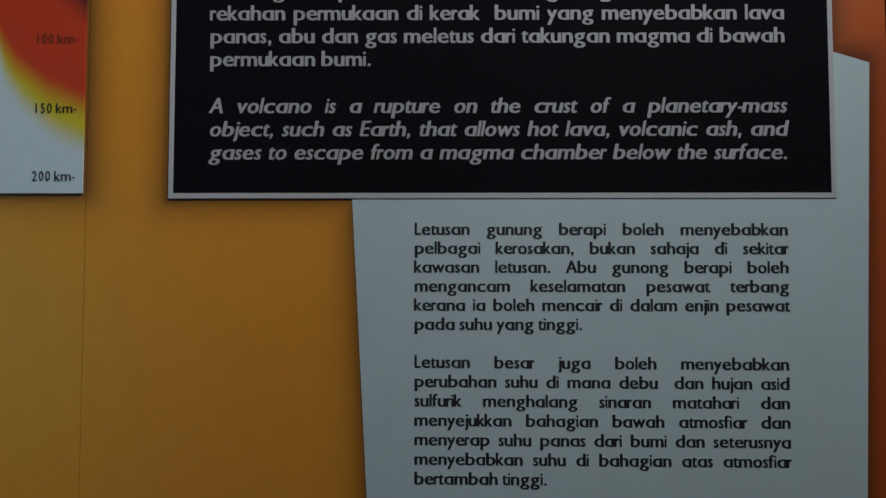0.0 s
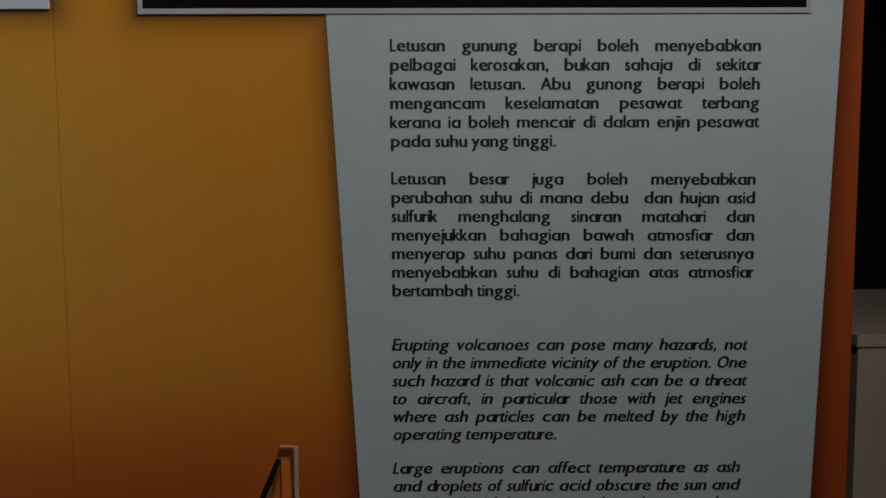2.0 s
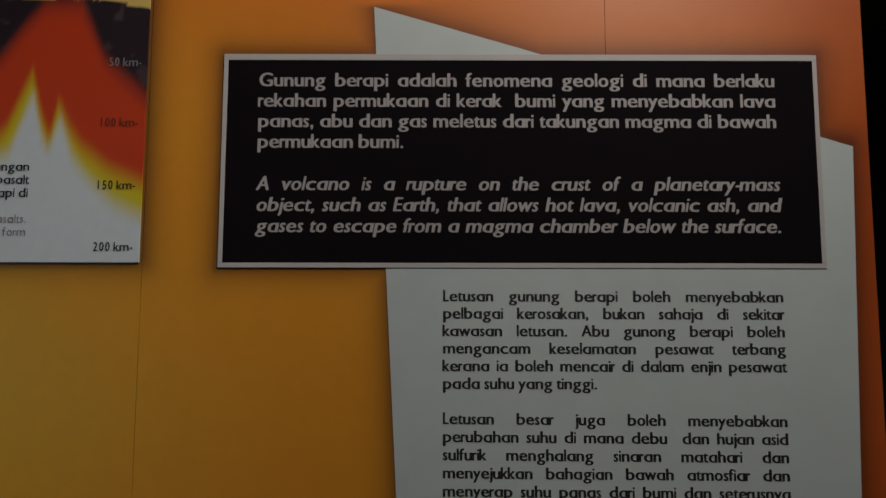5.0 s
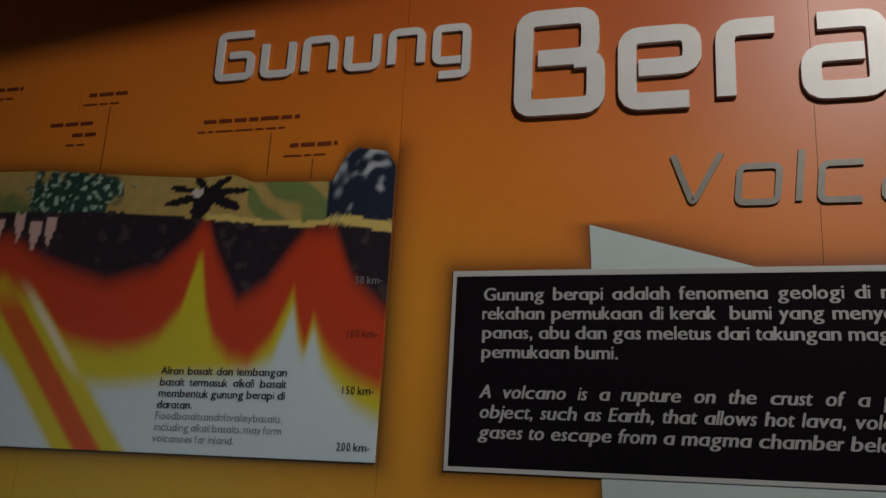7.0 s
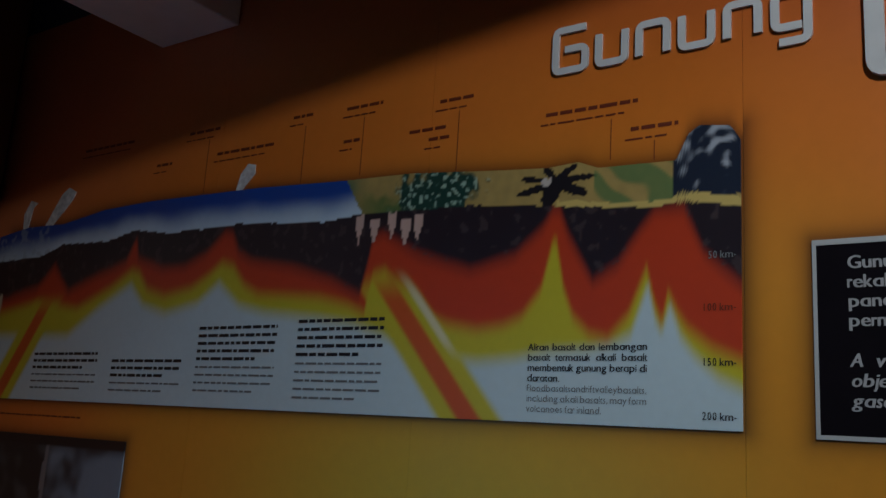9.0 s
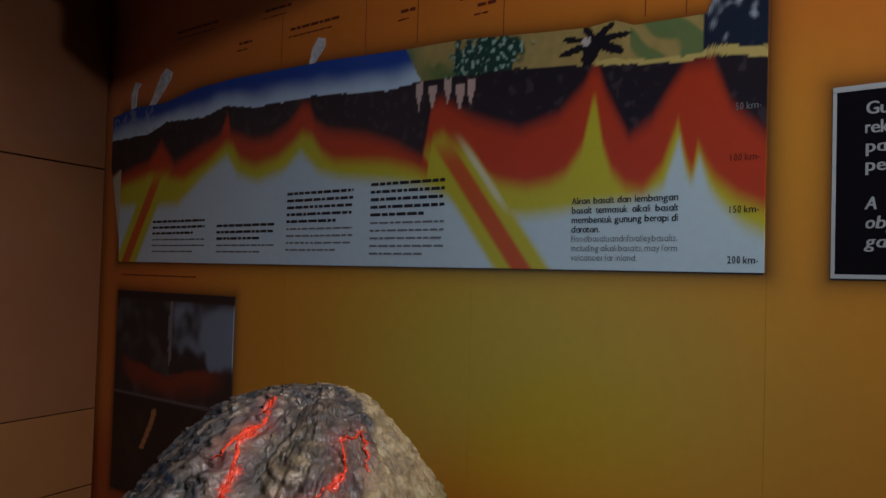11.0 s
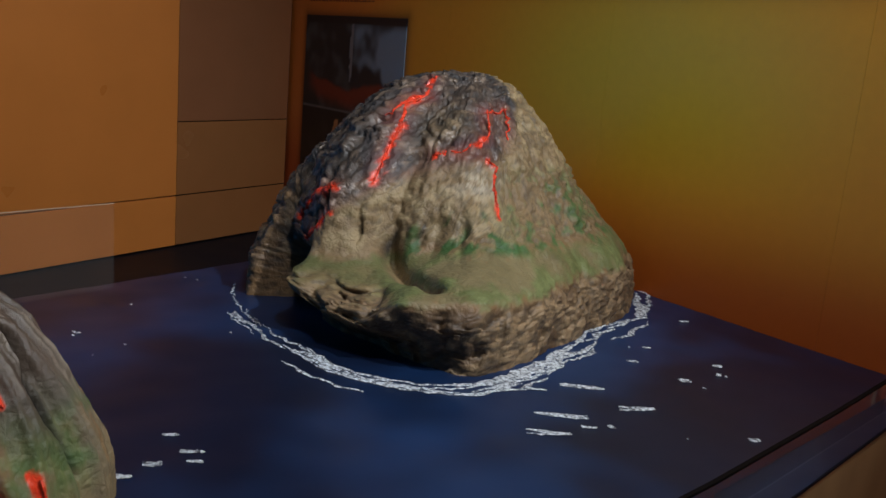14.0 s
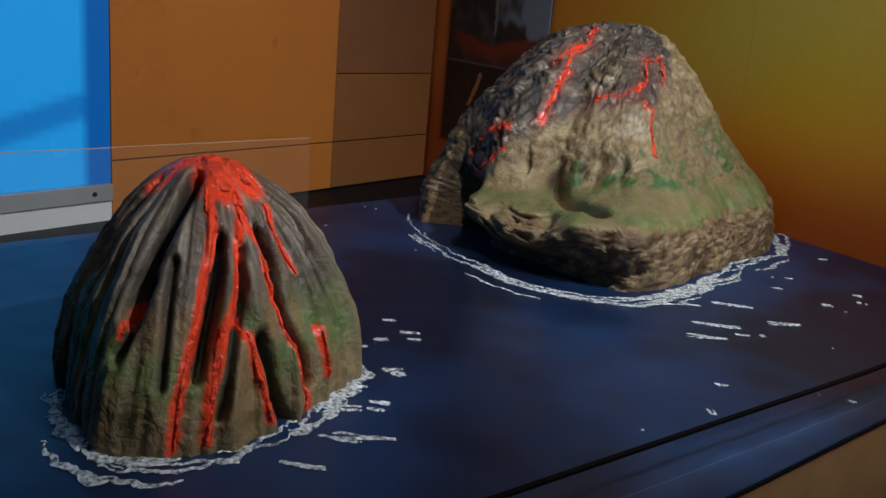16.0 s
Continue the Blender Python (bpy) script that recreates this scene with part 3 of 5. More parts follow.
def diagram_ink(x, z):
    n = noise.noise(Vector((x * 14, z * 14, 1.3)))
    f = noise.noise(Vector((x * 60, z * 60, 4.7)))
    if x < -2.196 and z < 1.80 + 0.5 * (x + 2.196):
        return (0.50, 0.44, 0.30)
    white, yellow, red, dark = (0.50, 0.61, 0.64), (0.50, 0.45, 0.015), (0.46, 0.045, 0.010), (0.018, 0.012, 0.016)
    sea, crust, reds, yellows = line(SEA, x) + 0.0018 * f, line(CRUST, x), line(REDS, x), line(YELLOWS, x)
    if z > sea:
        up = (z - sea) / max(0.02, line(DIAG_TOP, x) - sea)
        if x < -0.93 + 0.05 * (1 - up):
            c = mix((0.50, 0.62, 0.72), (0.010, 0.055, 0.30), smoothstep(0.0, 0.75, up + 0.12 * n))
            if x < -2.02 + 0.05 * f:
                c = mix(c, (0.30, 0.38, 0.45), 0.5 * smoothstep(0.1, 0.3, f))
        else:
            sand, green, blue = (0.44, 0.31, 0.09), (0.05, 0.13, 0.035), (0.015, 0.13, 0.11)
            hills = math.exp(-((x + 0.955) / 0.05) ** 2 - ((up - 0.75) / 0.35) ** 2)
            brush = math.exp(-((x + 0.80) / 0.11) ** 2) * smoothstep(0.75, 0.2, up + 0.35 * f)
            c = mix(sand, (0.30, 0.22, 0.07), 0.5 + 0.5 * f)
            c = mix(c, green, min(1, hills + 0.85 * brush))
            c = mix(c, blue, 0.7 * hills)
            palm = math.hypot((x + 0.70) / 0.105, (z - 1.940) / 0.060)
            spray = noise.noise(Vector((x * 110, z * 110, 2.0)))
            c = mix(c, mix((0.012, 0.045, 0.032), (0.30, 0.42, 0.32), smoothstep(0.12, 0.35, spray)), smoothstep(1.1, 0.75, palm + 0.5 * f))
            ang = math.atan2((z - 1.932) * 2.2, x + 0.435)
            if math.hypot((x + 0.435) / 0.075, (z - 1.925) / 0.036) < 0.75 + 0.35 * math.sin(7 * ang + 1):
                c = (0.012, 0.010, 0.012)
                if math.hypot(x + 0.452, z - 1.933) < 0.010:
                    c = (0.5, 0.45, 0.4)
            if -0.36 < x < -0.2:
                c = mix(c, (0.085, 0.17, 0.055), 0.8 * smoothstep(-0.5, 0.4, math.sin(60 * (x + z * 0.8) + 4 * n)))
            if -0.215 < x and z > 1.875:
                c = mix((0.012, 0.018, 0.035), (0.35, 0.38, 0.42), smoothstep(0.0, 0.5, f + 6 * (z - 1.965)))
            if up < 0.13 and x > -0.43:
                c = (0.55, 0.42, 0.12)
        return c
    c = mix(yellow, white, smoothstep(0.018, -0.024, z - yellows))
    c = mix(c, red, smoothstep(-0.030, 0.016, z - reds))
    # the two slabs that dive into the mantle
    for a, b, foot in (((-1.90, 1.873), (-2.15, 1.502), -1), ((-0.818, 1.775), (-0.594, 1.506), 1)):
        d = away(x, z, a, b)
        if z < 1.80 and abs(d) < 0.09:
            t = smoothstep(1.80, 1.72, z)
            c = mix(c, yellow, t * smoothstep(0.062, 0.044, abs(d)))
            c = mix(c, (0.66, 0.62, 0.45), t * 0.8 * smoothstep(1.60, 1.66, z) * smoothstep(0.012, 0.003, abs(d * foot + 0.044)) if foot > 0 else 0)
            c = mix(c, (0.52, 0.09, 0.01), t * smoothstep(0.026, 0.014, abs(d)))
    c = mix(c, mix(red, dark, 0.45), smoothstep(-0.030, 0.0, z - crust))
    c = mix(c, dark, smoothstep(-0.010, 0.016, z - crust + 0.003 * n))
    if z > crust and f > 0.35:
        c = mix(c, (0.07, 0.05, 0.05), 0.5)
    # pale roots under the coast
    for rx, rz in ((-0.885, 1.895), (-0.845, 1.885), (-0.80, 1.895), (-0.765, 1.875), (-0.735, 1.885)):
        if abs(x - rx) < 0.011 * smoothstep(rz - 0.05, rz, z) and z < rz + 0.015:
            c = (0.52, 0.36, 0.30)
    return c


def board_rows(x):
    """Bottom and top of the board at x; its upper end bulges past the lower corner."""
    if x is None:
        return 110
    low = 1.504 if x >= -2.192 else 1.56 + (-2.192 - x) / 0.07 * 0.25
    return low, line(DIAG_TOP, x)


sheet("board", steps(-2.262, -0.104, 0.0042), board_rows, -0.003, diagram_ink, M_BOARD, diagram, thick=0.003)


def tuft(name, outline, label):
    part(name, upright(outline, -0.0025, -0.0005), M_SMOKE, diagram, label)


M_SMOKE = material("printed_smoke", (0.55, 0.55, 0.53), 0.5, vary=0.5, scale=70, second=25)
tuft("smoke_plume", [(-1.275, 2.0), (-1.258, 2.0), (-1.215, 2.040), (-1.216, 2.062), (-1.24, 2.068), (-1.262, 2.045)], "printed white smoke plume")
tuft("smoke_plume", [(-2.04, 1.985), (-2.01, 1.98), (-1.925, 2.05), (-1.915, 2.072), (-1.95, 2.088), (-1.98, 2.07)], "printed white smoke plume")
tuft("smoke_plume", [(-2.15, 1.985), (-2.125, 1.985), (-2.115, 2.045), (-2.095, 2.058), (-2.13, 2.068), (-2.155, 2.03)], "printed white smoke plume")

for z, text, mat in ((1.772, "50 km-", M_GREYINK), (1.688, "100 km-", M_REDINK), (1.602, "150 km-", M_INK), (1.519, "200 km-", M_INK)):
    text_line(text, -0.166 if len(text) > 6 else -0.157, -0.108, z, 0.0145, -0.0036, mat, diagram, 0.02, flush=False)
for k, text in enumerate(["Aliran basalt dan lembangan", "basalt termasuk alkali basalt", "membentuk gunung berapi di", "daratan."]):
    text_line(text, -0.475, -0.255, 1.627 - 0.0178 * k, 0.0150, -0.0036, M_INK, diagram, 0.025, flush=k < 3)
for k, text in enumerate(["Flood basalts and rift valley basalts,", "including alkali basalts, may form", "volcanoes far inland."]):
    text_line(text, -0.475, -0.255, 1.5565 - 0.0175 * k, 0.0140, -0.0036, M_GREYINK, diagram, 0.0, flush=k < 2)
for x0, x1, top, bold, thin in ((-1.99, -1.71, 1.622, 3, 3), (-1.65, -1.39, 1.604, 3, 2), (-1.34, -1.09, 1.679, 5, 4), (-1.03, -0.80, 1.688, 5, 5)):
    for k in range(bold + thin):
        end = x1 - (0.06 if k in (bold - 1, bold + thin - 1) else 0.0)
        bars([(x0, end, top - 0.0175 * k, 0.0068 if k < bold else 0.0042)], -0.0036, M_INK if k < bold else M_GREYINK, diagram)

# small captions over the diagram
captions = empty("diagram_captions", (-1.0, 0, 2.0))
tagged(captions, "small dark red captions and leader lines printed above the diagram", "lettering")
for x, z, w, two in ((-1.41, 2.170, 0.11, 1), (-1.26, 2.103, 0.19, 1), (-1.08, 2.157, 0.06, 1), (-0.90, 2.152, 0.10, 1), (-0.66, 2.127, 0.085, 1), (-0.93, 2.077, 0.045, 1),
                     (-0.73, 2.072, 0.09, 0), (-0.70, 2.050, 0.05, 1), (-1.55, 2.101, 0.06, 1), (-1.79, 2.183, 0.22, 1), (-0.37, 2.059, 0.18, 1), (-0.25, 2.007, 0.085, 1)):
    bars([(x - w / 2, x + w / 2, z, 0.0072)], -0.0006, M_REDINK, captions, "caption_bar")
    if two:
        bars([(x - w / 2 - 0.01, x + w / 2 - 0.02, z - 0.017, 0.0034)], -0.0006, M_REDINK, captions, "caption_bar")
for x, z0, z1 in ((-1.39, 2.01, 2.15), (-1.07, 2.0, 2.135), (-0.655, 1.98, 2.105), (-0.90, 2.0, 2.13), (-0.33, 1.96, 2.035), (-0.25, 1.95, 1.985)):
    part("leader_line", upright([(x, z0), (x + 0.0014, z0), (x + 0.0014, z1), (x, z1)], -0.0006, 0.0), M_REDINK, captions)

# photograph poster in the corner
poster = empty("photo_poster", (-1.87, 0, POSTER[2]))
tagged(poster, "dark printed poster with two photographs of erupting lava", "poster")


def poster_ink(x, z):
    n = noise.noise(Vector((x * 9, z * 9, 2.2))) + 0.5 * noise.noise(Vector((x * 24, z * 24, 7.1)))
    u, v = (x - POSTER[0]) / 0.63, (z - 1.11) / 0.30
    if z > 1.106:
        c = mix((0.012, 0.014, 0.018), (0.05, 0.055, 0.06), smoothstep(0.0, 0.6, n))
        if v > 0.30:
            c = mix(c, (0.17, 0.22, 0.28), smoothstep(0.55, 0.8, u + 0.25 * n) * smoothstep(0.98, 0.85, v) * smoothstep(0.25, 0.5, v + 0.4 * n))
        bowl = v - 0.26 - 0.35 * (u - 0.5) ** 2 * 4 * 0.5 + 0.07 * n
        if bowl < 0:
            c = mix(c, (0.16, 0.022, 0.010), smoothstep(0.0, -0.06, bowl) * smoothstep(-0.32, -0.12, bowl) * smoothstep(0.02, 0.15, u) * smoothstep(1.0, 0.8, u))
        if abs(u - 0.5 - 0.02 * n) < 0.012 and v > 0.3:
            c = (0.16, 0.16, 0.17)
        if v > 0.93:
            c = (0.008, 0.008, 0.012)
        return c
    if z > 1.098:
        return (0.10, 0.09, 0.09)
    c = mix((0.006, 0.006, 0.009), (0.02, 0.016, 0.018), smoothstep(0, 0.6, n))
    if abs((x - POSTER[0] - 0.20) - 0.12 * math.sin((z - 0.98) * 14) * 0.4) < 0.012 and 0.94 < z < 1.07:
        c = (0.35, 0.16, 0.06)
    return c


sheet("print", steps(POSTER[0], POSTER[1], 0.007), lambda x: 88 if x is None else (POSTER[2], POSTER[3]), -0.003, poster_ink, M_BOARD, poster, thick=0.003)
bars([(-2.17, -1.75, 1.462, 0.004)], -0.0006, M_REDINK, captions, "caption_bar")

# ---------------------------------------------------------------- sea table
TABLE = [(-1.245, -0.003), (-0.70, -2.15), (0.497, -2.15), (0.127, -0.003)]
sea_table = empty("sea_table", (-0.3, -1.0, 0))
tagged(sea_table, "display table with a dark blue painted sea top and wooden sides", "display table")
part("plinth", prism([(-1.20, -0.004), (-0.68, -2.15), (0.494, -2.15), (0.124, -0.004)], 0.0, TABLE_Z - 0.008), M_WOOD, sea_table, "brown wood-grain plinth")
part("rim", prism(TABLE, TABLE_Z - 0.008, TABLE_Z - 0.0025, 0.001), M_LEDGE, sea_table, "dark edge of the table top")

def sea_ink(x, y):
    n = noise.noise(Vector((x * 3, y * 3, 0.4))) + 0.5 * noise.noise(Vector((x * 11, y * 11, 2.4)))
    c = mix((0.0055, 0.010, 0.030), (0.010, 0.030, 0.095), smoothstep(-0.5, 0.6, n - 0.25 * (y + 1.0)))
    return c


verts, faces, inks = [], [], []
NU, NV = 150, 190
for i in range(NU + 1):
    for j in range(NV + 1):
        u, v = i / NU, j / NV
        x = (1 - v) * (TABLE[0][0] + (TABLE[3][0] - TABLE[0][0]) * u) + v * (TABLE[1][0] + (TABLE[2][0] - TABLE[1][0]) * u)
        y = -0.004 - 2.142 * v
        z = TABLE_Z + 0.0012 * noise.noise(Vector((x * 16, y * 16, 3.0)))
        verts.append((x, y, z))
        inks.append(sea_ink(x, y))
for i in range(NU):
    for j in range(NV):
        a = i * (NV + 1) + j
        faces.append((a, a + 1, a + NV + 2, a + NV + 1))
me = bpy.data.meshes.new("sea_surface")
me.from_pydata(verts, [], faces)
painted(me, inks)
linked("sea_surface", me, M_SEA, sea_table, "rippled dark blue painted sea", True)

# acrylic guards along the table's two long edges
guard = empty("acrylic_guard", (0.3, -1.0, TABLE_Z))
tagged(guard, "clear acrylic guard panel standing along the table edge", "guard panel")


def guard_strip(knots, low, high, wide, name, mat, parent, label=""):
    """An upright strip along the table: knots hold x, y and top; low and high are heights below the top (low None: down to the table)."""
    bm = bmesh.new()
    rows = []
    for x, y, top in knots:
        foot = TABLE_Z - 0.001 if low is None else top - low
        rows.append([bm.verts.new(p) for p in ((x - wide / 2, y, foot), (x + wide / 2, y, foot), (x + wide / 2, y, top - high), (x - wide / 2, y, top - high))])
    for a, b in zip(rows, rows[1:]):
        for m in range(4):
            bm.faces.new((a[m], b[m], b[(m + 1) % 4], a[(m + 1) % 4]))
    bm.faces.new(rows[0])
    bm.faces.new(rows[-1][::-1])
    bmesh.ops.recalc_face_normals(bm, faces=bm.faces[:])
    return part(name, bm, mat, parent, label)


EAST = [(0.156, -0.012, 0.957), (0.148, -0.06, 0.936), (0.139, -0.13, 0.906), (0.134, -0.20, 0.885), (0.165, -0.40, 0.882), (0.218, -0.75, 0.882), (0.285, -1.30, 0.882), (0.370, -1.98, 0.882)]
pane = guard_strip(EAST, None, 0.0035, 0.006, "pane", M_GLASS, guard)
pane.visible_shadow = False
guard_strip(EAST, 0.0035, 0.0, 0.006, "top_edge", M_GLASSEDGE, guard, "dark polished top edge")
plate = part("end_plate", upright([(0.100, 0.765), (0.174, 0.765), (0.174, 0.970), (0.157, 0.970)], -0.0095, -0.004), M_GLASS, guard, "clear end plate against the wall")
plate.visible_shadow = False
part("end_edge", box(0.1745, 0.1800, -0.0105, -0.003, 0.765, 0.971, 0.0008), M_CLEAREDGE, guard, "pale end edge against the wall")
part("end_cap", box(0.1575, 0.1742, -0.0095, -0.0035, 0.9702, 0.9715), M_CLEAREDGE, guard, "pale top edge of the end plate")

back_guard = empty("acrylic_guard", (-1.0, -1.0, TABLE_Z))
tagged(back_guard, "low clear acrylic guard panel along the far table edge", "guard panel")
WEST = [(-1.215 + 0.2535 * d, -d, 0.997) for d in (1.06, 1.4, 1.7, 2.1)]
pane = guard_strip(WEST, None, 0.002, 0.004, "pane", M_THIN, back_guard)
pane.visible_shadow = False
guard_strip(WEST, 0.002, 0.0007, 0.003, "top_edge", M_CLEAREDGE, back_guard, "thin pale top edge")

# ---------------------------------------------------------------- islands


def polar_table(points, centre):
    out = sorted((math.atan2(y - centre[1], x - centre[0]), math.hypot(x - centre[0], y - centre[1])) for x, y in points)
    a = [p[0] for p in out]
    r = [p[1] for p in out]
    a = [a[-1] - 2 * math.pi] + a + [a[0] + 2 * math.pi]
    r = [r[-1]] + r + [r[0]]
    return a, r


def near_path(p, pts, rise=1.0):
    """Distance of a point from a broken line in space; rise is the weight of height."""
    best = 9.0
    for (ax, ay, az), (bx, by, bz) in zip(pts, pts[1:]):
        dx, dy, dz = bx - ax, by - ay, (bz - az) * rise
        px, py, pz = p[0] - ax, p[1] - ay, (p[2] + TABLE_Z - 0.004 - az) * rise
        t = min(1.0, max(0.0, (px * dx + py * dy + pz * dz) / (dx * dx + dy * dy + dz * dz + 1e-12)))
        d = (px - t * dx) ** 2 + (py - t * dy) ** 2 + (pz - t * dz) ** 2
        if d < best:
            best = d
    return math.sqrt(best) if best < 9 else 9.0


def near_bearing(p, pts, centre):
    """The same, measured over the side of a cone: along its round and up its slope, however deep the line lies in it."""
    best, a0, reach = 9.0, math.atan2(p[1] - centre[1], p[0] - centre[0]), math.hypot(p[0] - centre[0], p[1] - centre[1])
    height = p[2] + TABLE_Z - 0.004
    for (ax, ay, az), (bx, by, bz) in zip(pts, pts[1:]):
        a, b = (math.atan2(y - centre[1], x - centre[0]) for x, y in ((ax, ay), (bx, by)))
        dx, dz = (b - a) * reach, (bz - az) * 1.2
        px, pz = ((a0 - a + math.pi) % (2 * math.pi) - math.pi) * reach, (height - az) * 1.2
        t = min(1.0, max(0.0, (px * dx + pz * dz) / (dx * dx + dz * dz + 1e-12)))
        best = min(best, (px - t * dx) ** 2 + (pz - t * dz) ** 2)
    return math.sqrt(best)


def fractal(x, y, z, scale, octaves=4):
    return noise.fractal(Vector((x * scale, y * scale, z * scale)), 0.9, 2.1, octaves)


def island(name, label, centre, foot, height, profiles, ink, relief, na=260, ns=120):
    """A modelled rock island: rings round its peak, from the foot line up, each with the profile of its side."""
    angles, radii = polar_table(foot, centre)
    keys = sorted(profiles)
    table = np.array([profiles[k] for k in keys], float)
    keys_all = [keys[-1] - 360] + keys + [keys[0] + 360]
    table = np.concatenate([table[-1:], table, table[:1]])
    verts, faces = [], []
    m = table.shape[1] - 1
    for i in range(na):
        a = -math.pi + 2 * math.pi * i / na
        rb = float(np.interp(a, angles, radii))
        prof = [[float(np.interp(math.degrees(a), keys_all, table[:, c, d])) for d in (0, 1)] for c in range(m + 1)]
        for j in range(ns):
            s = (j / ns) * m
            k, t = min(m - 1, int(s)), s - min(m - 1, int(s))
            p0, p1, p2, p3 = prof[max(0, k - 1)], prof[k], prof[k + 1], prof[min(m, k + 2)]
            t2 = t * t
            w = (-0.35 * t + 0.7 * t2 - 0.35 * t2 * t, 1 - 2.65 * t2 + 1.65 * t2 * t, 0.35 * t + 2.3 * t2 - 1.65 * t2 * t, -0.35 * t2 + 0.35 * t2 * t)
            r = sum(q * p[0] for q, p in zip(w, (p0, p1, p2, p3))) * rb
            z = sum(q * p[1] for q, p in zip(w, (p0, p1, p2, p3))) * height
            x, y = centre[0] + r * math.cos(a), centre[1] + r * math.sin(a)
            verts.append(relief(x, y, max(0, z), a))
    verts.append(relief(centre[0], centre[1], height, 0))
    for i in range(na):
        b = (i + 1) % na
        for j in range(ns - 1):
            faces.append((i * ns + j, b * ns + j, b * ns + j + 1, i * ns + j + 1))
        faces.append((i * ns + ns - 1, b * ns + ns - 1, na * ns))
    me = bpy.data.meshes.new(name)
    me.from_pydata([(x, y, z + TABLE_Z - 0.004) for x, y, z in verts], [], faces)
    inks, shine = [], []
    for x, y, z in verts:
        c, s = ink(x, y, z)
        inks.append(c)
        shine.append(s)
    painted(me, inks, shine)
    return tagged(linked(name, me, M_ROCK, None, "", True), label, "model island")


LAVA_RED = (0.80, 0.060, 0.018)
# last of these: near-black, for dark specks and for shade put into colour
EARTH, MOSS, BASALT, DARK_AND_SHADE = (0.235, 0.135, 0.056), (0.060, 0.135, 0.030), (0.085, 0.062, 0.046), (0.022, 0.019, 0.017)

C1, H1 = (-0.72, -0.40), 0.465
FOOT1 = [(-0.245, -0.74), (-0.31, -0.50), (-0.37, -0.35), (-0.46, -0.12), (-0.53, -0.045), (-0.85, -0.03), (-1.04, -0.20), (-1.08, -0.45), (-1.02, -0.66), (-0.90, -0.80),
         (-0.65, -0.885), (-0.49, -0.885), (-0.35, -0.85), (-0.285, -0.80)]
SIDE = [(1, 0), (1.0, 0.07), (0.985, 0.15), (0.94, 0.23), (0.785, 0.38), (0.595, 0.57), (0.42, 0.76), (0.255, 0.91), (0.12, 0.98), (0, 1)]
SHOULDER = [(0.78, 0), (0.82, 0.07), (0.92, 0.15), (0.955, 0.21), (0.89, 0.25), (0.83, 0.29), (0.76, 0.48), (0.54, 0.78), (0.22, 0.96), (0, 1)]
LEFT = [(0.79, 0), (0.82, 0.05), (0.93, 0.12), (0.965, 0.17), (0.82, 0.22), (0.63, 0.30), (0.55, 0.50), (0.38, 0.76), (0.15, 0.95), (0, 1)]
TERRACE = [(0.84, 0), (0.865, 0.07), (0.955, 0.18), (0.965, 0.265), (0.79, 0.295), (0.58, 0.33), (0.50, 0.55), (0.35, 0.78), (0.14, 0.95), (0, 1)]
CORNER = [(0.96, 0), (0.975, 0.09), (0.995, 0.19), (0.955, 0.275), (0.80, 0.335), (0.60, 0.41), (0.47, 0.60), (0.31, 0.81), (0.13, 0.96), (0, 1)]
NOTCH = [(0.64, 0), (0.65, 0.07), (0.67, 0.15), (0.71, 0.22), (0.79, 0.29), (0.81, 0.40), (0.71, 0.64), (0.52, 0.83), (0.25, 0.965), (0, 1)]
RIDGE = [(1, 0), (0.99, 0.11), (0.95, 0.24), (0.87, 0.39), (0.78, 0.54), (0.66, 0.69), (0.52, 0.83), (0.35, 0.935), (0.16, 0.985), (0, 1)]
PROFILES1 = {-160: RIDGE, -102: RIDGE, -95: NOTCH, -81: NOTCH, -75: SHOULDER, -60: LEFT, -53: LEFT, -46: TERRACE, -34: CORNER, 0: SIDE, 90: SIDE, 150: SIDE}
LAVA1 = [([(-0.705, -0.513, 1.274), (-0.676, -0.548, 1.242), (-0.665, -0.599, 1.225), (-0.634, -0.633, 1.185), (-0.615, -0.672, 1.134), (-0.596, -0.706, 1.089)], 0.0062),
         ([(-0.676, -0.548, 1.242), (-0.677, -0.580, 1.239), (-0.658, -0.651, 1.204)], 0.0040), ([(-0.626, -0.770, 1.077), (-0.681, -0.775, 1.059), (-0.706, -0.780, 1.027), (-0.735, -0.778, 1.003)], 0.0064),
         ([(-0.622, -0.782, 1.030), (-0.647, -0.793, 0.999), (-0.696, -0.786, 0.967)], 0.0054), ([(-0.583, -0.465, 1.222), (-0.547, -0.483, 1.185), (-0.543, -0.514, 1.162), (-0.537, -0.556, 1.150)], 0.0054),
         ([(-0.537, -0.556, 1.150), (-0.572, -0.599, 1.140)], 0.0048), ([(-0.583, -0.465, 1.222), (-0.598, -0.405, 1.227), (-0.551, -0.429, 1.176)], 0.0048),
         ([(-0.512, -0.516, 1.142), (-0.502, -0.499, 1.126), (-0.466, -0.522, 1.072), (-0.439, -0.530, 1.043)], 0.0055)]
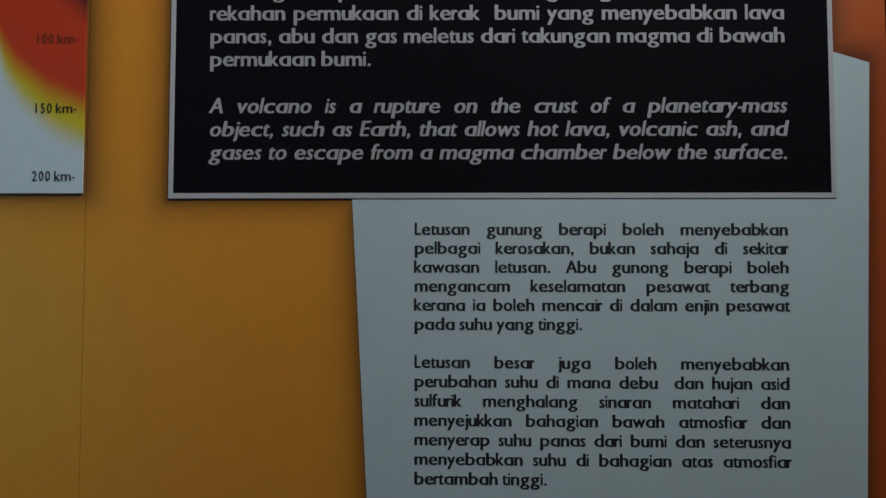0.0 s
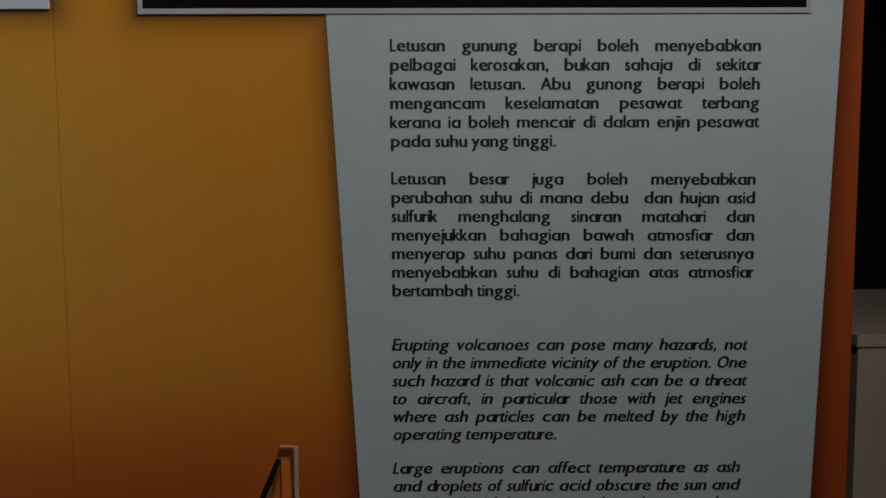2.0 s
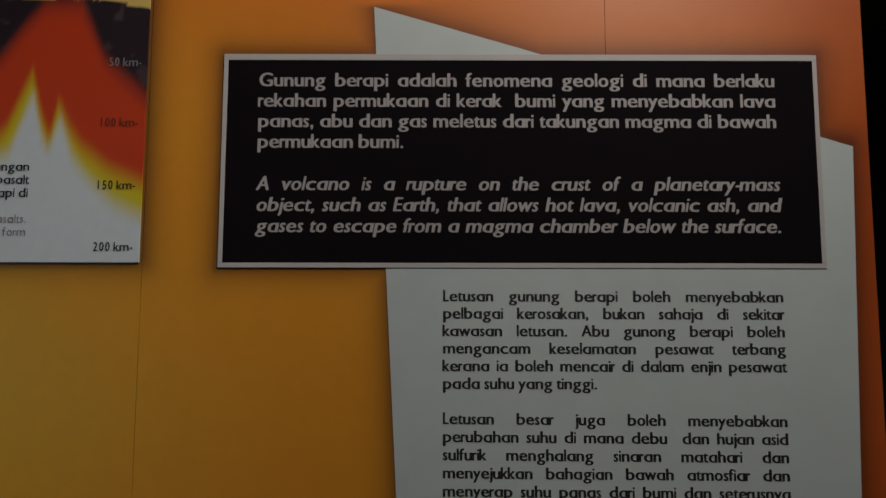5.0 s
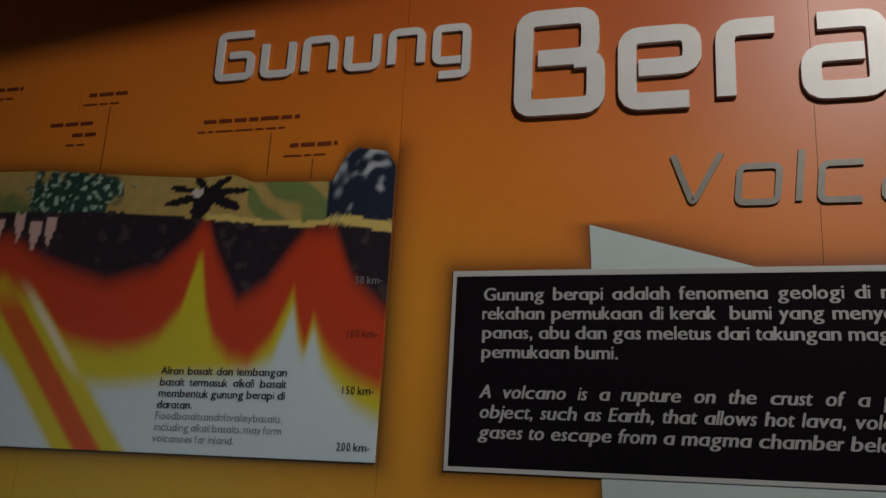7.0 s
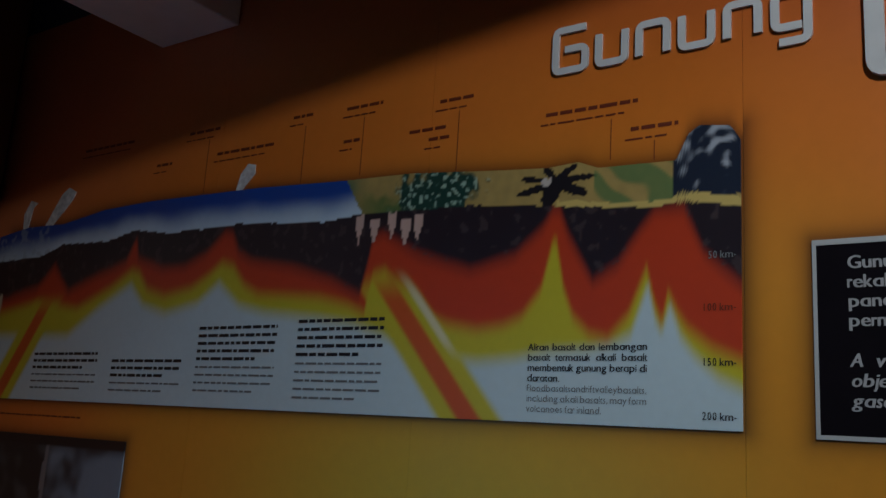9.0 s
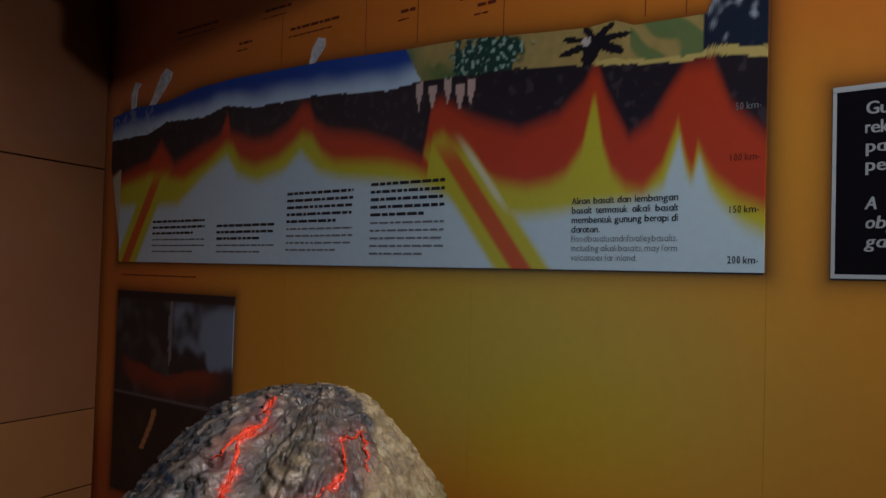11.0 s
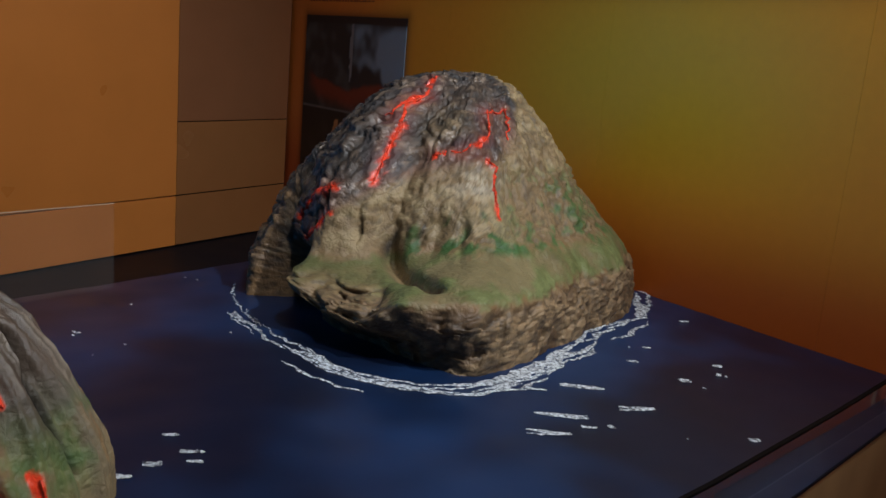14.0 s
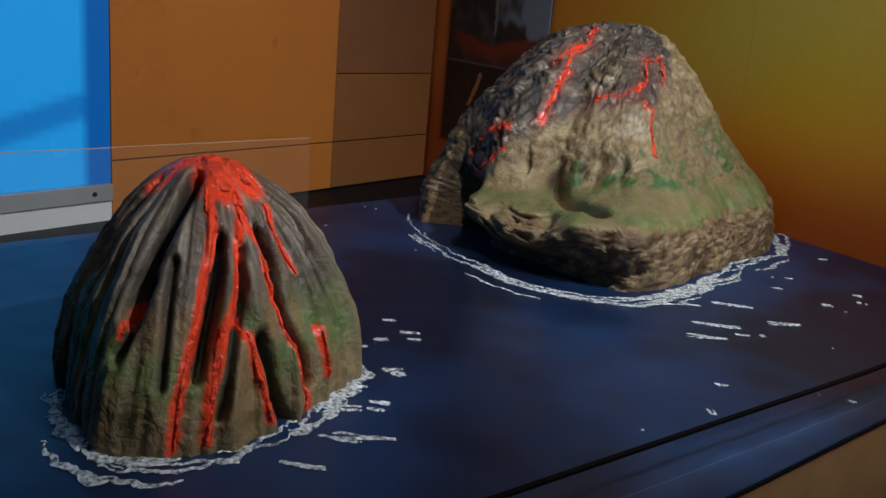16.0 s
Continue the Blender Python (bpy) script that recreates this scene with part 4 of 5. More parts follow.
GROOVES1 = [([(-0.658, -0.651, 1.204), (-0.675, -0.684, 1.166), (-0.662, -0.730, 1.123), (-0.656, -0.762, 1.093)], 0.009, 0.016), ([(-0.572, -0.599, 1.137), (-0.59, -0.615, 1.125)], 0.006, 0.012),
            ([(-0.568, -0.688, 0.972), (-0.540, -0.700, 0.966), (-0.515, -0.707, 0.962), (-0.473, -0.720, 0.960), (-0.433, -0.730, 0.960), (-0.338, -0.745, 0.958)], 0.014, 0.036),
            ([(-0.573, -0.656, 1.023), (-0.556, -0.675, 0.997), (-0.563, -0.685, 0.971)], 0.008, 0.020), ([(-0.516, -0.645, 1.019), (-0.507, -0.659, 0.993)], 0.0075, 0.018),
            ([(-0.452, -0.595, 1.036), (-0.450, -0.604, 1.007)], 0.007, 0.014), ([(-0.69, -0.80, 0.985), (-0.655, -0.80, 0.94), (-0.63, -0.82, 0.90)], 0.014, 0.020)]
# height of the dark summit's lower edge round the peak, by bearing
BASALT1 = [(-180, 0.84), (-96, 0.88), (-86, 0.957), (-73, 1.049), (-68, 1.081), (-59, 1.112), (-37, 1.143), (-23, 1.145), (6, 1.20), (30, 1.27), (60, 1.32), (180, 1.32)]
# heights, as shares of the peak, of the terrace's back and of its rim
BACK1 = [(-90, 0.26), (-74, 0.27), (-62, 0.28), (-48, 0.32), (-31, 0.37), (-11, 0.34), (16, 0.33), (60, 0.30)]
RIM1 = [(-90, 0.20), (-67, 0.21), (-56, 0.205), (-41, 0.265), (-29, 0.245), (-7, 0.24), (25, 0.23), (60, 0.22)]


def chunks(x, y, z, scale):
    """0 in the cracks between lumps of rock, 1 on the lumps."""
    d = noise.voronoi(Vector((x * scale, y * scale, z * scale)))[0]
    return smoothstep(0.0, 0.35, d[1] - d[0])


def rocky1(x, y, z):
    """How broken the surface is: cliffs and the dark summit most, terraces least."""
    h = z / H1
    dark = smoothstep(0.0, 0.03, z + TABLE_Z - line(BASALT1, math.degrees(math.atan2(y - C1[1], x - C1[0]))))
    cliff = smoothstep(0.27, 0.20, h)
    wall = smoothstep(0.33, 0.40, h)
    return max(0.85 * dark, 0.7 * cliff, 0.55 * wall, 0.05)


def relief1(x, y, z, a):
    amount = smoothstep(0.0, 0.03, z)
    q = rocky1(x, y, z)
    h = z / H1
    wx, wy, wz = (0.035 * fractal(x + k, y, z, 11, 3) for k in (0, 5, 9))
    n = fractal(x, y, z, 7) * 0.010 + fractal(x, y, z, 24, 4) * 0.008 * q
    cliff = smoothstep(0.26, 0.19, h) * smoothstep(-0.1, -0.6, a) * smoothstep(-1.8, -1.5, a)
    n += (chunks(x + wx, y + wy, (z + wz) * 0.45, 17) - 0.55) * 0.016 * cliff
    n += (chunks(x + wx, y + wy, z + wz, 32) - 0.6) * 0.009 * q + (chunks(x + wy, y + wz, z + wx, 80) - 0.6) * 0.003 * q
    out = Vector((math.cos(a), math.sin(a), 0.5)) * n * (0.3 + 0.7 * amount)
    # upright clefts in the face above the terrace
    face = smoothstep(0.31, 0.36, h) * smoothstep(0.66, 0.5, h) * smoothstep(-1.75, -1.5, a) * smoothstep(-0.1, -0.5, a)
    out += Vector((math.cos(a), math.sin(a), 0.2)) * -0.016 * face * smoothstep(0.25, 0.6, noise.noise(Vector((a * 13, z * 5, 2.0))) + 0.4 * noise.noise(Vector((a * 30, z * 14, 4.0))))
    inward = Vector((C1[0] - x, C1[1] - y, 0))
    inward = inward.normalized() if inward.length > 1e-6 else Vector((0, 0, 0))
    for pts, wide, deep in GROOVES1:
        d = near_path((x, y, z), pts, 0.6)
        if d < wide * 3:
            out += (inward * 0.7 + Vector((0, 0, -0.8))) * deep * math.exp(-(d / wide) ** 2)
    return (x + out.x, y + out.y, max(0.0, z + out.z) if z > 0.002 else 0.0)


def ink1(x, y, z):
    n, f, g = fractal(x, y, z, 7), fractal(x, y, z, 45, 3), fractal(x + 3, y, z, 18, 3)
    a = math.degrees(math.atan2(y - C1[1], x - C1[0]))
    h = z / H1
    back, rim = line(BACK1, a) + 0.012 * g, line(RIM1, a) + 0.015 * g
    front = smoothstep(-86, -78, a) * smoothstep(95, 60, a)
    sand, pale = (0.215, 0.145, 0.068), (0.33, 0.245, 0.125)
    c = mix(EARTH, sand, smoothstep(-0.3, 0.5, n + 0.6 * f))
    # the face over the terrace: pale sandy rock
    c = mix(c, mix(sand, pale, smoothstep(-0.2, 0.5, 0.7 * n + f)), front * smoothstep(back, back + 0.05, h))
    # cliffs under the rim, with the front-left side's shade put into the colour
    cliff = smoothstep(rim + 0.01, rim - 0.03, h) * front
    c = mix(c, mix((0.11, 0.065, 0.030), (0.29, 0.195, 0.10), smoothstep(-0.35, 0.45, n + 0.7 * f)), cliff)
    c = mix(c, DARK_AND_SHADE, 0.6 * cliff * smoothstep(0.05, 0.45, g) * smoothstep(-20, -38, a))
    # the terrace: bright green, sandy in its lower part
    flat = smoothstep(rim - 0.015, rim + 0.02, h + 0.02 * f) * smoothstep(back + 0.025, back - 0.01, h + 0.02 * f) * front
    grass = mix((0.20, 0.165, 0.075), mix((0.12, 0.145, 0.045), (0.175, 0.205, 0.07), smoothstep(-0.3, 0.4, f)), smoothstep(-0.35, 0.15, n + 0.5 * g))
    olive = mix((0.27, 0.195, 0.09), (0.125, 0.135, 0.045), smoothstep(0.22, 0.27, h + 0.04 * n))
    c = mix(c, mix(olive, grass, smoothstep(-58, -44, a + 8 * n)), 0.92 * flat)
    # moss on the flank and in tufts at the foot of the face
    flank = smoothstep(back - 0.02, back + 0.03, h) * smoothstep(0.68, 0.46, h + 0.16 * n) * smoothstep(-34, -10, a) * smoothstep(85, 50, a)
    c = mix(c, mix((0.15, 0.17, 0.06), (0.055, 0.125, 0.03), smoothstep(-0.1, 0.35, f)), 0.9 * flank * smoothstep(-0.45, 0.15, n + 0.8 * f))
    tufts = smoothstep(back - 0.02, back + 0.01, h) * smoothstep(back + 0.13, back + 0.05, h + 0.08 * f) * smoothstep(-58, -52, a) * smoothstep(-8, -22, a)
    c = mix(c, (0.035, 0.115, 0.025), 0.9 * tufts * smoothstep(0.0, 0.25, noise.noise(Vector((x * 38, y * 38, z * 12))) + 0.4 * f))
    c = mix(c, (0.60, 0.54, 0.44), 0.55 * math.exp(-((a + 32) / 10) ** 2 - ((h - 0.585) / 0.05) ** 2) * smoothstep(-0.3, 0.2, f))
    # dark lava rock round the summit and down the far ridge, with a reddish rim
    edge = z + TABLE_Z - line(BASALT1, a)
    dark = smoothstep(-0.010, 0.014, edge + 0.03 * n + 0.02 * f)
    c = mix(c, (0.20, 0.105, 0.075), 0.75 * math.exp(-((edge - 0.008) / 0.017) ** 2) * smoothstep(-80, -70, a) * smoothstep(10, -20, a))
    window = math.exp(-((x + 0.605) / 0.036) ** 4 - ((y + 0.56) / 0.045) ** 4)
    rock = mix(mix(BASALT, (0.06, 0.052, 0.05), smoothstep(-0.2, 0.3, g)), (0.23, 0.17, 0.12), smoothstep(0.05, 0.6, f))
    c = mix(c, rock, dark * (1 - 0.5 * window) * smoothstep(0.03, 0.0, 0.018 - edge))
    c = mix(c, mix(EARTH, (0.27, 0.19, 0.11), smoothstep(-0.2, 0.4, f + n)), 0.8 * smoothstep(-90, -99, a) * smoothstep(0.62, 0.40, h + 0.1 * n))
    c = mix(c, DARK_AND_SHADE, 0.55 * smoothstep(0.15, 0.5, g) * dark)
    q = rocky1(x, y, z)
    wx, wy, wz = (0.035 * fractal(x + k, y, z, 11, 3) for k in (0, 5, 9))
    # cracks between the lumps get their dark painted in as well
    c = mix(c, DARK_AND_SHADE, 0.75 * q * smoothstep(0.35, 0.0, chunks(x + wx, y + wy, z + wz, 32)))
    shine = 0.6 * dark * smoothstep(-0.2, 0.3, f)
    # groove dark is put into the colour on top of the carving
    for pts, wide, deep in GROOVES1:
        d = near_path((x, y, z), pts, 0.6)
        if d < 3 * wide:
            c = mix(c, DARK_AND_SHADE, 0.85 * math.exp(-(d / (wide * 0.8)) ** 2))
    for pts, wide in LAVA1:
        d = near_path((x + 0.006 * f, y + 0.006 * n, z + 0.004 * g), pts)
        k = smoothstep(wide * 1.15, wide * 0.45, d + 0.009 * f + 0.004 * g)
        c = mix(c, LAVA_RED, k)
        shine = max(shine, 0.8 * k)
        c = mix(c, (0.30, 0.06, 0.04), 0.28 * math.exp(-(d / 0.020) ** 2) * (1 - k) * dark)
    return c, shine


C2, H2 = (-0.215, -1.495), 0.272
FOOT2 = [(0.035, -1.60), (0.04, -1.54), (0.0, -1.453), (-0.055, -1.379), (-0.081, -1.341), (-0.155, -1.308), (-0.26, -1.315), (-0.35, -1.40), (-0.38, -1.50),
         (-0.35, -1.60), (-0.27, -1.655), (-0.16, -1.672), (-0.07, -1.668), (0.015, -1.65)]
DOME = [(1, 0), (1.0, 0.06), (0.985, 0.16), (0.93, 0.32), (0.84, 0.47), (0.71, 0.62), (0.56, 0.76), (0.38, 0.88), (0.20, 0.965), (0, 1)]
PROFILES2 = {-90: DOME, 90: DOME}
LAVA2 = [([(-0.139, -1.515, 1.068), (-0.096, -1.522, 1.039), (-0.060, -1.539, 1.003), (-0.005, -1.567, 0.945), (0.020, -1.583, 0.903), (0.034, -1.597, 0.836)], 0.0062),
         ([(-0.135, -1.487, 1.063), (-0.083, -1.494, 1.026), (-0.041, -1.516, 0.973), (-0.001, -1.534, 0.952), (0.013, -1.546, 0.922), (0.029, -1.556, 0.888), (0.040, -1.563, 0.843)], 0.0070),
         ([(-0.018, -1.522, 0.951), (-0.005, -1.506, 0.937), (0.014, -1.500, 0.901), (0.026, -1.486, 0.847)], 0.0062),
         ([(-0.119, -1.489, 1.051), (-0.106, -1.474, 1.012), (-0.052, -1.470, 0.985), (-0.022, -1.460, 0.939), (-0.011, -1.443, 0.906), (-0.008, -1.430, 0.863), (-0.002, -1.424, 0.835)], 0.0058),
         ([(-0.137, -1.449, 1.050), (-0.112, -1.448, 1.026), (-0.089, -1.439, 1.001), (-0.074, -1.427, 0.981)], 0.0042), ([(-0.040, -1.404, 0.920), (-0.031, -1.401, 0.897), (-0.026, -1.395, 0.867)], 0.0042),
         ([(-0.044, -1.624, 0.959), (-0.034, -1.632, 0.941)], 0.0042), ([(-0.186, -1.555, 1.066), (-0.205, -1.52, 1.09), (-0.20, -1.475, 1.09), (-0.155, -1.463, 1.066)], 0.024),
         ([(-0.20, -1.50, 1.092), (-0.13, -1.50, 1.064)], 0.026)]
GROOVES2 = [([(-0.181, -1.512, 1.081), (-0.133, -1.544, 1.051), (-0.103, -1.569, 1.026), (-0.077, -1.596, 0.989), (-0.052, -1.615, 0.962)], 0.0072, 0.026),
            ([(-0.108, -1.512, 1.03), (-0.045, -1.535, 0.985), (-0.007, -1.556, 0.942), (0.012, -1.568, 0.91)], 0.0066, 0.026), ([(-0.085, -1.494, 1.018), (-0.009, -1.523, 0.942), (0.016, -1.536, 0.893), (0.021, -1.544, 0.868)], 0.0050, 0.016),
            ([(-0.010, -1.490, 0.935), (0.0, -1.482, 0.90), (0.016, -1.478, 0.873), (0.012, -1.463, 0.835)], 0.0068, 0.022),
            ([(-0.122, -1.472, 1.03), (-0.088, -1.462, 1.0), (-0.037, -1.457, 0.965), (-0.014, -1.445, 0.931), (-0.010, -1.431, 0.897), (-0.006, -1.422, 0.869)], 0.0066, 0.024),
            ([(-0.193, -1.550, 1.067), (-0.190, -1.576, 1.041), (-0.175, -1.602, 1.016), (-0.171, -1.630, 0.977)], 0.0063, 0.018), ([(-0.095, -1.573, 0.995), (-0.060, -1.601, 0.957), (-0.033, -1.631, 0.925)], 0.0060, 0.020),
            ([(-0.057, -1.572, 1.011), (-0.008, -1.593, 0.961), (0.026, -1.608, 0.900)], 0.0045, 0.012), ([(-0.15, -1.43, 1.03), (-0.10, -1.40, 0.98), (-0.07, -1.36, 0.90)], 0.0050, 0.014)]


def relief2(x, y, z, a):
    n = fractal(x, y, z, 14) * 0.004 + fractal(x, y, z, 60, 4) * 0.0012
    rib = noise.noise(Vector((math.cos(a) * 11, math.sin(a) * 11, z * 3))) + 0.5 * noise.noise(Vector((math.cos(a) * 26, math.sin(a) * 26, z * 5)))
    out = Vector((math.cos(a), math.sin(a), 0.5)) * (n + 0.010 * rib * smoothstep(0.262, 0.2, z))
    for pts, wide, deep in GROOVES2:
        d = near_bearing((x, y, z), pts, C2)
        if d < 3 * wide:
            out += Vector((-math.cos(a), -math.sin(a), -0.6)) * 1.35 * deep * math.exp(-(d / (1.1 * wide)) ** 2)
    return (x + out.x, y + out.y, max(0.0, z + out.z) if z > 0.002 else 0.0)


def ink2(x, y, z):
    n, f = fractal(x, y, z, 12), fractal(x, y, z, 55, 3)
    a = math.degrees(math.atan2(y - C2[1], x - C2[0]))
    h = z / H2
    w = math.radians(a)
    streak = noise.noise(Vector((math.cos(w) * 13, math.sin(w) * 13, z * 7))) + 0.5 * noise.noise(Vector((math.cos(w) * 40, math.sin(w) * 40, z * 14)))
    c = mix(EARTH, (0.17, 0.14, 0.085), smoothstep(-0.4, 0.4, streak))
    c = mix(c, mix(MOSS, (0.15, 0.19, 0.06), smoothstep(-0.3, 0.4, f)), 0.8 * smoothstep(0.10, 0.3, h) * smoothstep(0.70, 0.5, h + 0.1 * streak) * smoothstep(-0.15, 0.3, n - 0.2 * streak))
    c = mix(c, (0.26, 0.185, 0.085), 0.6 * smoothstep(0.42, 0.12, h + 0.12 * n))
    c = mix(c, mix(BASALT, (0.25, 0.195, 0.145), smoothstep(0.1, 0.7, streak + 0.3 * f)), 0.9 * smoothstep(0.40, 0.62, h + 0.12 * n))
    c = mix(c, DARK_AND_SHADE, smoothstep(0.2, 0.55, f) * 0.25)
    shine = 0.3 * smoothstep(0.6, 0.8, h)
    # carved grooves are also darkened in colour
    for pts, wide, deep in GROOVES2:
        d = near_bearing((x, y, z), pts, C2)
        c = mix(c, DARK_AND_SHADE, 0.95 * math.exp(-(d / (wide * 1.3)) ** 2))
    k = 0.0
    for pts, wide in LAVA2:
        d = near_bearing((x + 0.003 * f, y + 0.003 * n, z), pts, C2) if wide < 0.02 else near_path((x, y, z + 0.004 * f), pts)
        k = max(k, smoothstep(wide * 1.25, wide * 0.5, d + 0.003 * f))
    c = mix(c, LAVA_RED, k)
    return c, max(shine, k)


M_LAVA = material("lava_paint", LAVA_RED, 0.3, vary=0.75, scale=90, second=24, bump=0.9, bump_scale=160)


def lava_streams(rock, lines):
    """Ropy lava poured down the rock: a ribbon with a raised, uneven middle along each line, laid on the nearest surface."""
    bpy.context.view_layer.update()
    for pts, wide in lines:
        path = [Vector(pts[0])]
        for p in pts[1:]:
            a, b = path[-1], Vector(p)
            n = max(1, round((b - a).length / 0.004))
            path += [a + (b - a) * (k / n) for k in range(1, n + 1)]
        verts, faces, rows = [], [], 0
        for k, p in enumerate(path):
            d = (path[min(len(path) - 1, k + 1)] - path[max(0, k - 1)]).normalized()
            found, place, normal, _ = rock.closest_point_on_mesh(p)
            across = normal.cross(d).normalized()
            wander = noise.noise(p * 60)
            p = place + across * 0.003 * wander
            ragged = noise.noise(p * 130)
            w = wide * (0.62 + 0.35 * wander + 0.35 * ragged) * (0.35 + 0.65 * min(1, 4 * k / len(path), 4 * (len(path) - 1 - k) / len(path) + 0.1))
            for side in (-1, -0.6, -0.2, 0.2, 0.6, 1):
                found, at, up, _ = rock.closest_point_on_mesh(p + across * w * side)
                verts.append(at + up * ((1 - side * side) * 0.0034 + 0.0014 * noise.noise(at * 170) - 0.0008))
            rows += 1
        for r in range(rows - 1):
            faces += [(6 * r + m, 6 * r + m + 1, 6 * r + m + 7, 6 * r + m + 6) for m in range(5)]
        me = bpy.data.meshes.new("lava_stream")
        me.from_pydata([tuple(v) for v in verts], [], faces)
        linked("lava_stream", me, M_LAVA, rock, "glossy red painted lava stream", True)


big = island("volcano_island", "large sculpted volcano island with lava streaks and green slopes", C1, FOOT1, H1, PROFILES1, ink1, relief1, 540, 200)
lava_streams(big, LAVA1)
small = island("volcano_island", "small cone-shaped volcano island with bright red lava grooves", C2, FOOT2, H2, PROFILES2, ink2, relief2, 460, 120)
lava_streams(small, LAVA2)

# ---------------------------------------------------------------- foam painted on the sea


def strip(verts, faces, pts, wide):
    """A brush stroke with a raised middle, pointed at both ends."""
    base, n = len(verts), len(pts)
    for k, p in enumerate(pts):
        q, o = pts[min(n - 1, k + 1)], pts[max(0, k - 1)]
        d = Vector((q[0] - o[0], q[1] - o[1]))
        d = d.normalized() if d.length > 0 else Vector((1, 0))
        w = wide * (0.25 + 0.75 * math.sin(math.pi * (k + 0.3) / (n - 0.4))) * (1 + 1.1 * noise.noise(Vector((p[0] * 45, p[1] * 45, 0))))
        for side, lift in ((-1, 0.0), (0, 0.0016), (1, 0.0)):
            verts.append((p[0] - d.y * w * side, p[1] + d.x * w * side, TABLE_Z + 0.0014 + lift))
    for k in range(n - 1):
        for m in (0, 1):
            a = base + 3 * k + m
            faces.append((a, a + 1, a + 4, a + 3))


def foam_ring(verts, faces, foot, centre, off, cover, wide, a0, a1, seed):
    """Long wavy strokes that follow an island's foot at a distance, and fade in and out."""
    rng = random.Random(seed)
    angles, radii = polar_table(foot, centre)
    a = a0
    while a < a1:
        span = rng.uniform(8, 34)
        if rng.random() < cover:
            n = max(7, int(span / 0.9))
            drift = rng.uniform(-0.014, 0.014)
            pts = []
            for k in range(n):
                w = radians(a + span * k / (n - 1))
                r = float(np.interp((w + math.pi) % (2 * math.pi) - math.pi, angles, radii)) + off + drift * k / n
                r += 0.015 * noise.noise(Vector((math.cos(w) * 6, math.sin(w) * 6, seed))) + 0.009 * noise.noise(Vector((math.cos(w) * 32, math.sin(w) * 32, seed)))
                pts.append((centre[0] + r * math.cos(w), centre[1] + r * math.sin(w)))
            strip(verts, faces, pts, wide * rng.uniform(0.6, 2.0))
        a += span * rng.uniform(0.75, 1.1)


def fleck(verts, faces, x, y, r, rng):
    """A dab of foam: a few small ragged strokes close together."""
    for q in range(rng.choice((2, 3, 4, 5))):
        w, ln = rng.gauss(0.2, 0.6), r * rng.uniform(0.3, 1.0)
        cx, cy = x + rng.gauss(0, 0.7) * r, y + rng.gauss(0, 0.5) * r
        bend = rng.uniform(-0.6, 0.6) * ln
        strip(verts, faces, [(cx + ln * t * math.cos(w) - bend * t * t * math.sin(w), cy + ln * t * math.sin(w) + bend * t * t * math.cos(w)) for t in (-1, -0.5, 0, 0.5, 1)], r * rng.uniform(0.2, 0.4))


verts, faces = [], []
for off, cover, wide, seed in ((0.010, 0.85, 0.0046, 1), (0.021, 0.85, 0.0050, 2), (0.033, 0.8, 0.0044, 3), (0.047, 0.65, 0.0030, 4), (0.060, 0.5, 0.0026, 5), (0.080, 0.25, 0.0024, 6)):
    foam_ring(verts, faces, FOOT1, C1, off, cover, wide, -90, 34, seed)
foam_ring(verts, faces, FOOT1, C1, 0.02, 0.6, 0.0026, -112, -88, 7)
for off, cover, wide, seed in ((0.006, 0.9, 0.0060, 11), (0.014, 0.9, 0.0060, 12), (0.026, 0.5, 0.005, 13)):
    foam_ring(verts, faces, FOOT2, C2, off, cover, wide, -75, 48, seed)
foam_ring(verts, faces, FOOT2, C2, 0.05, 0.6, 0.0032, -62, -28, 14)
rng = random.Random(21)
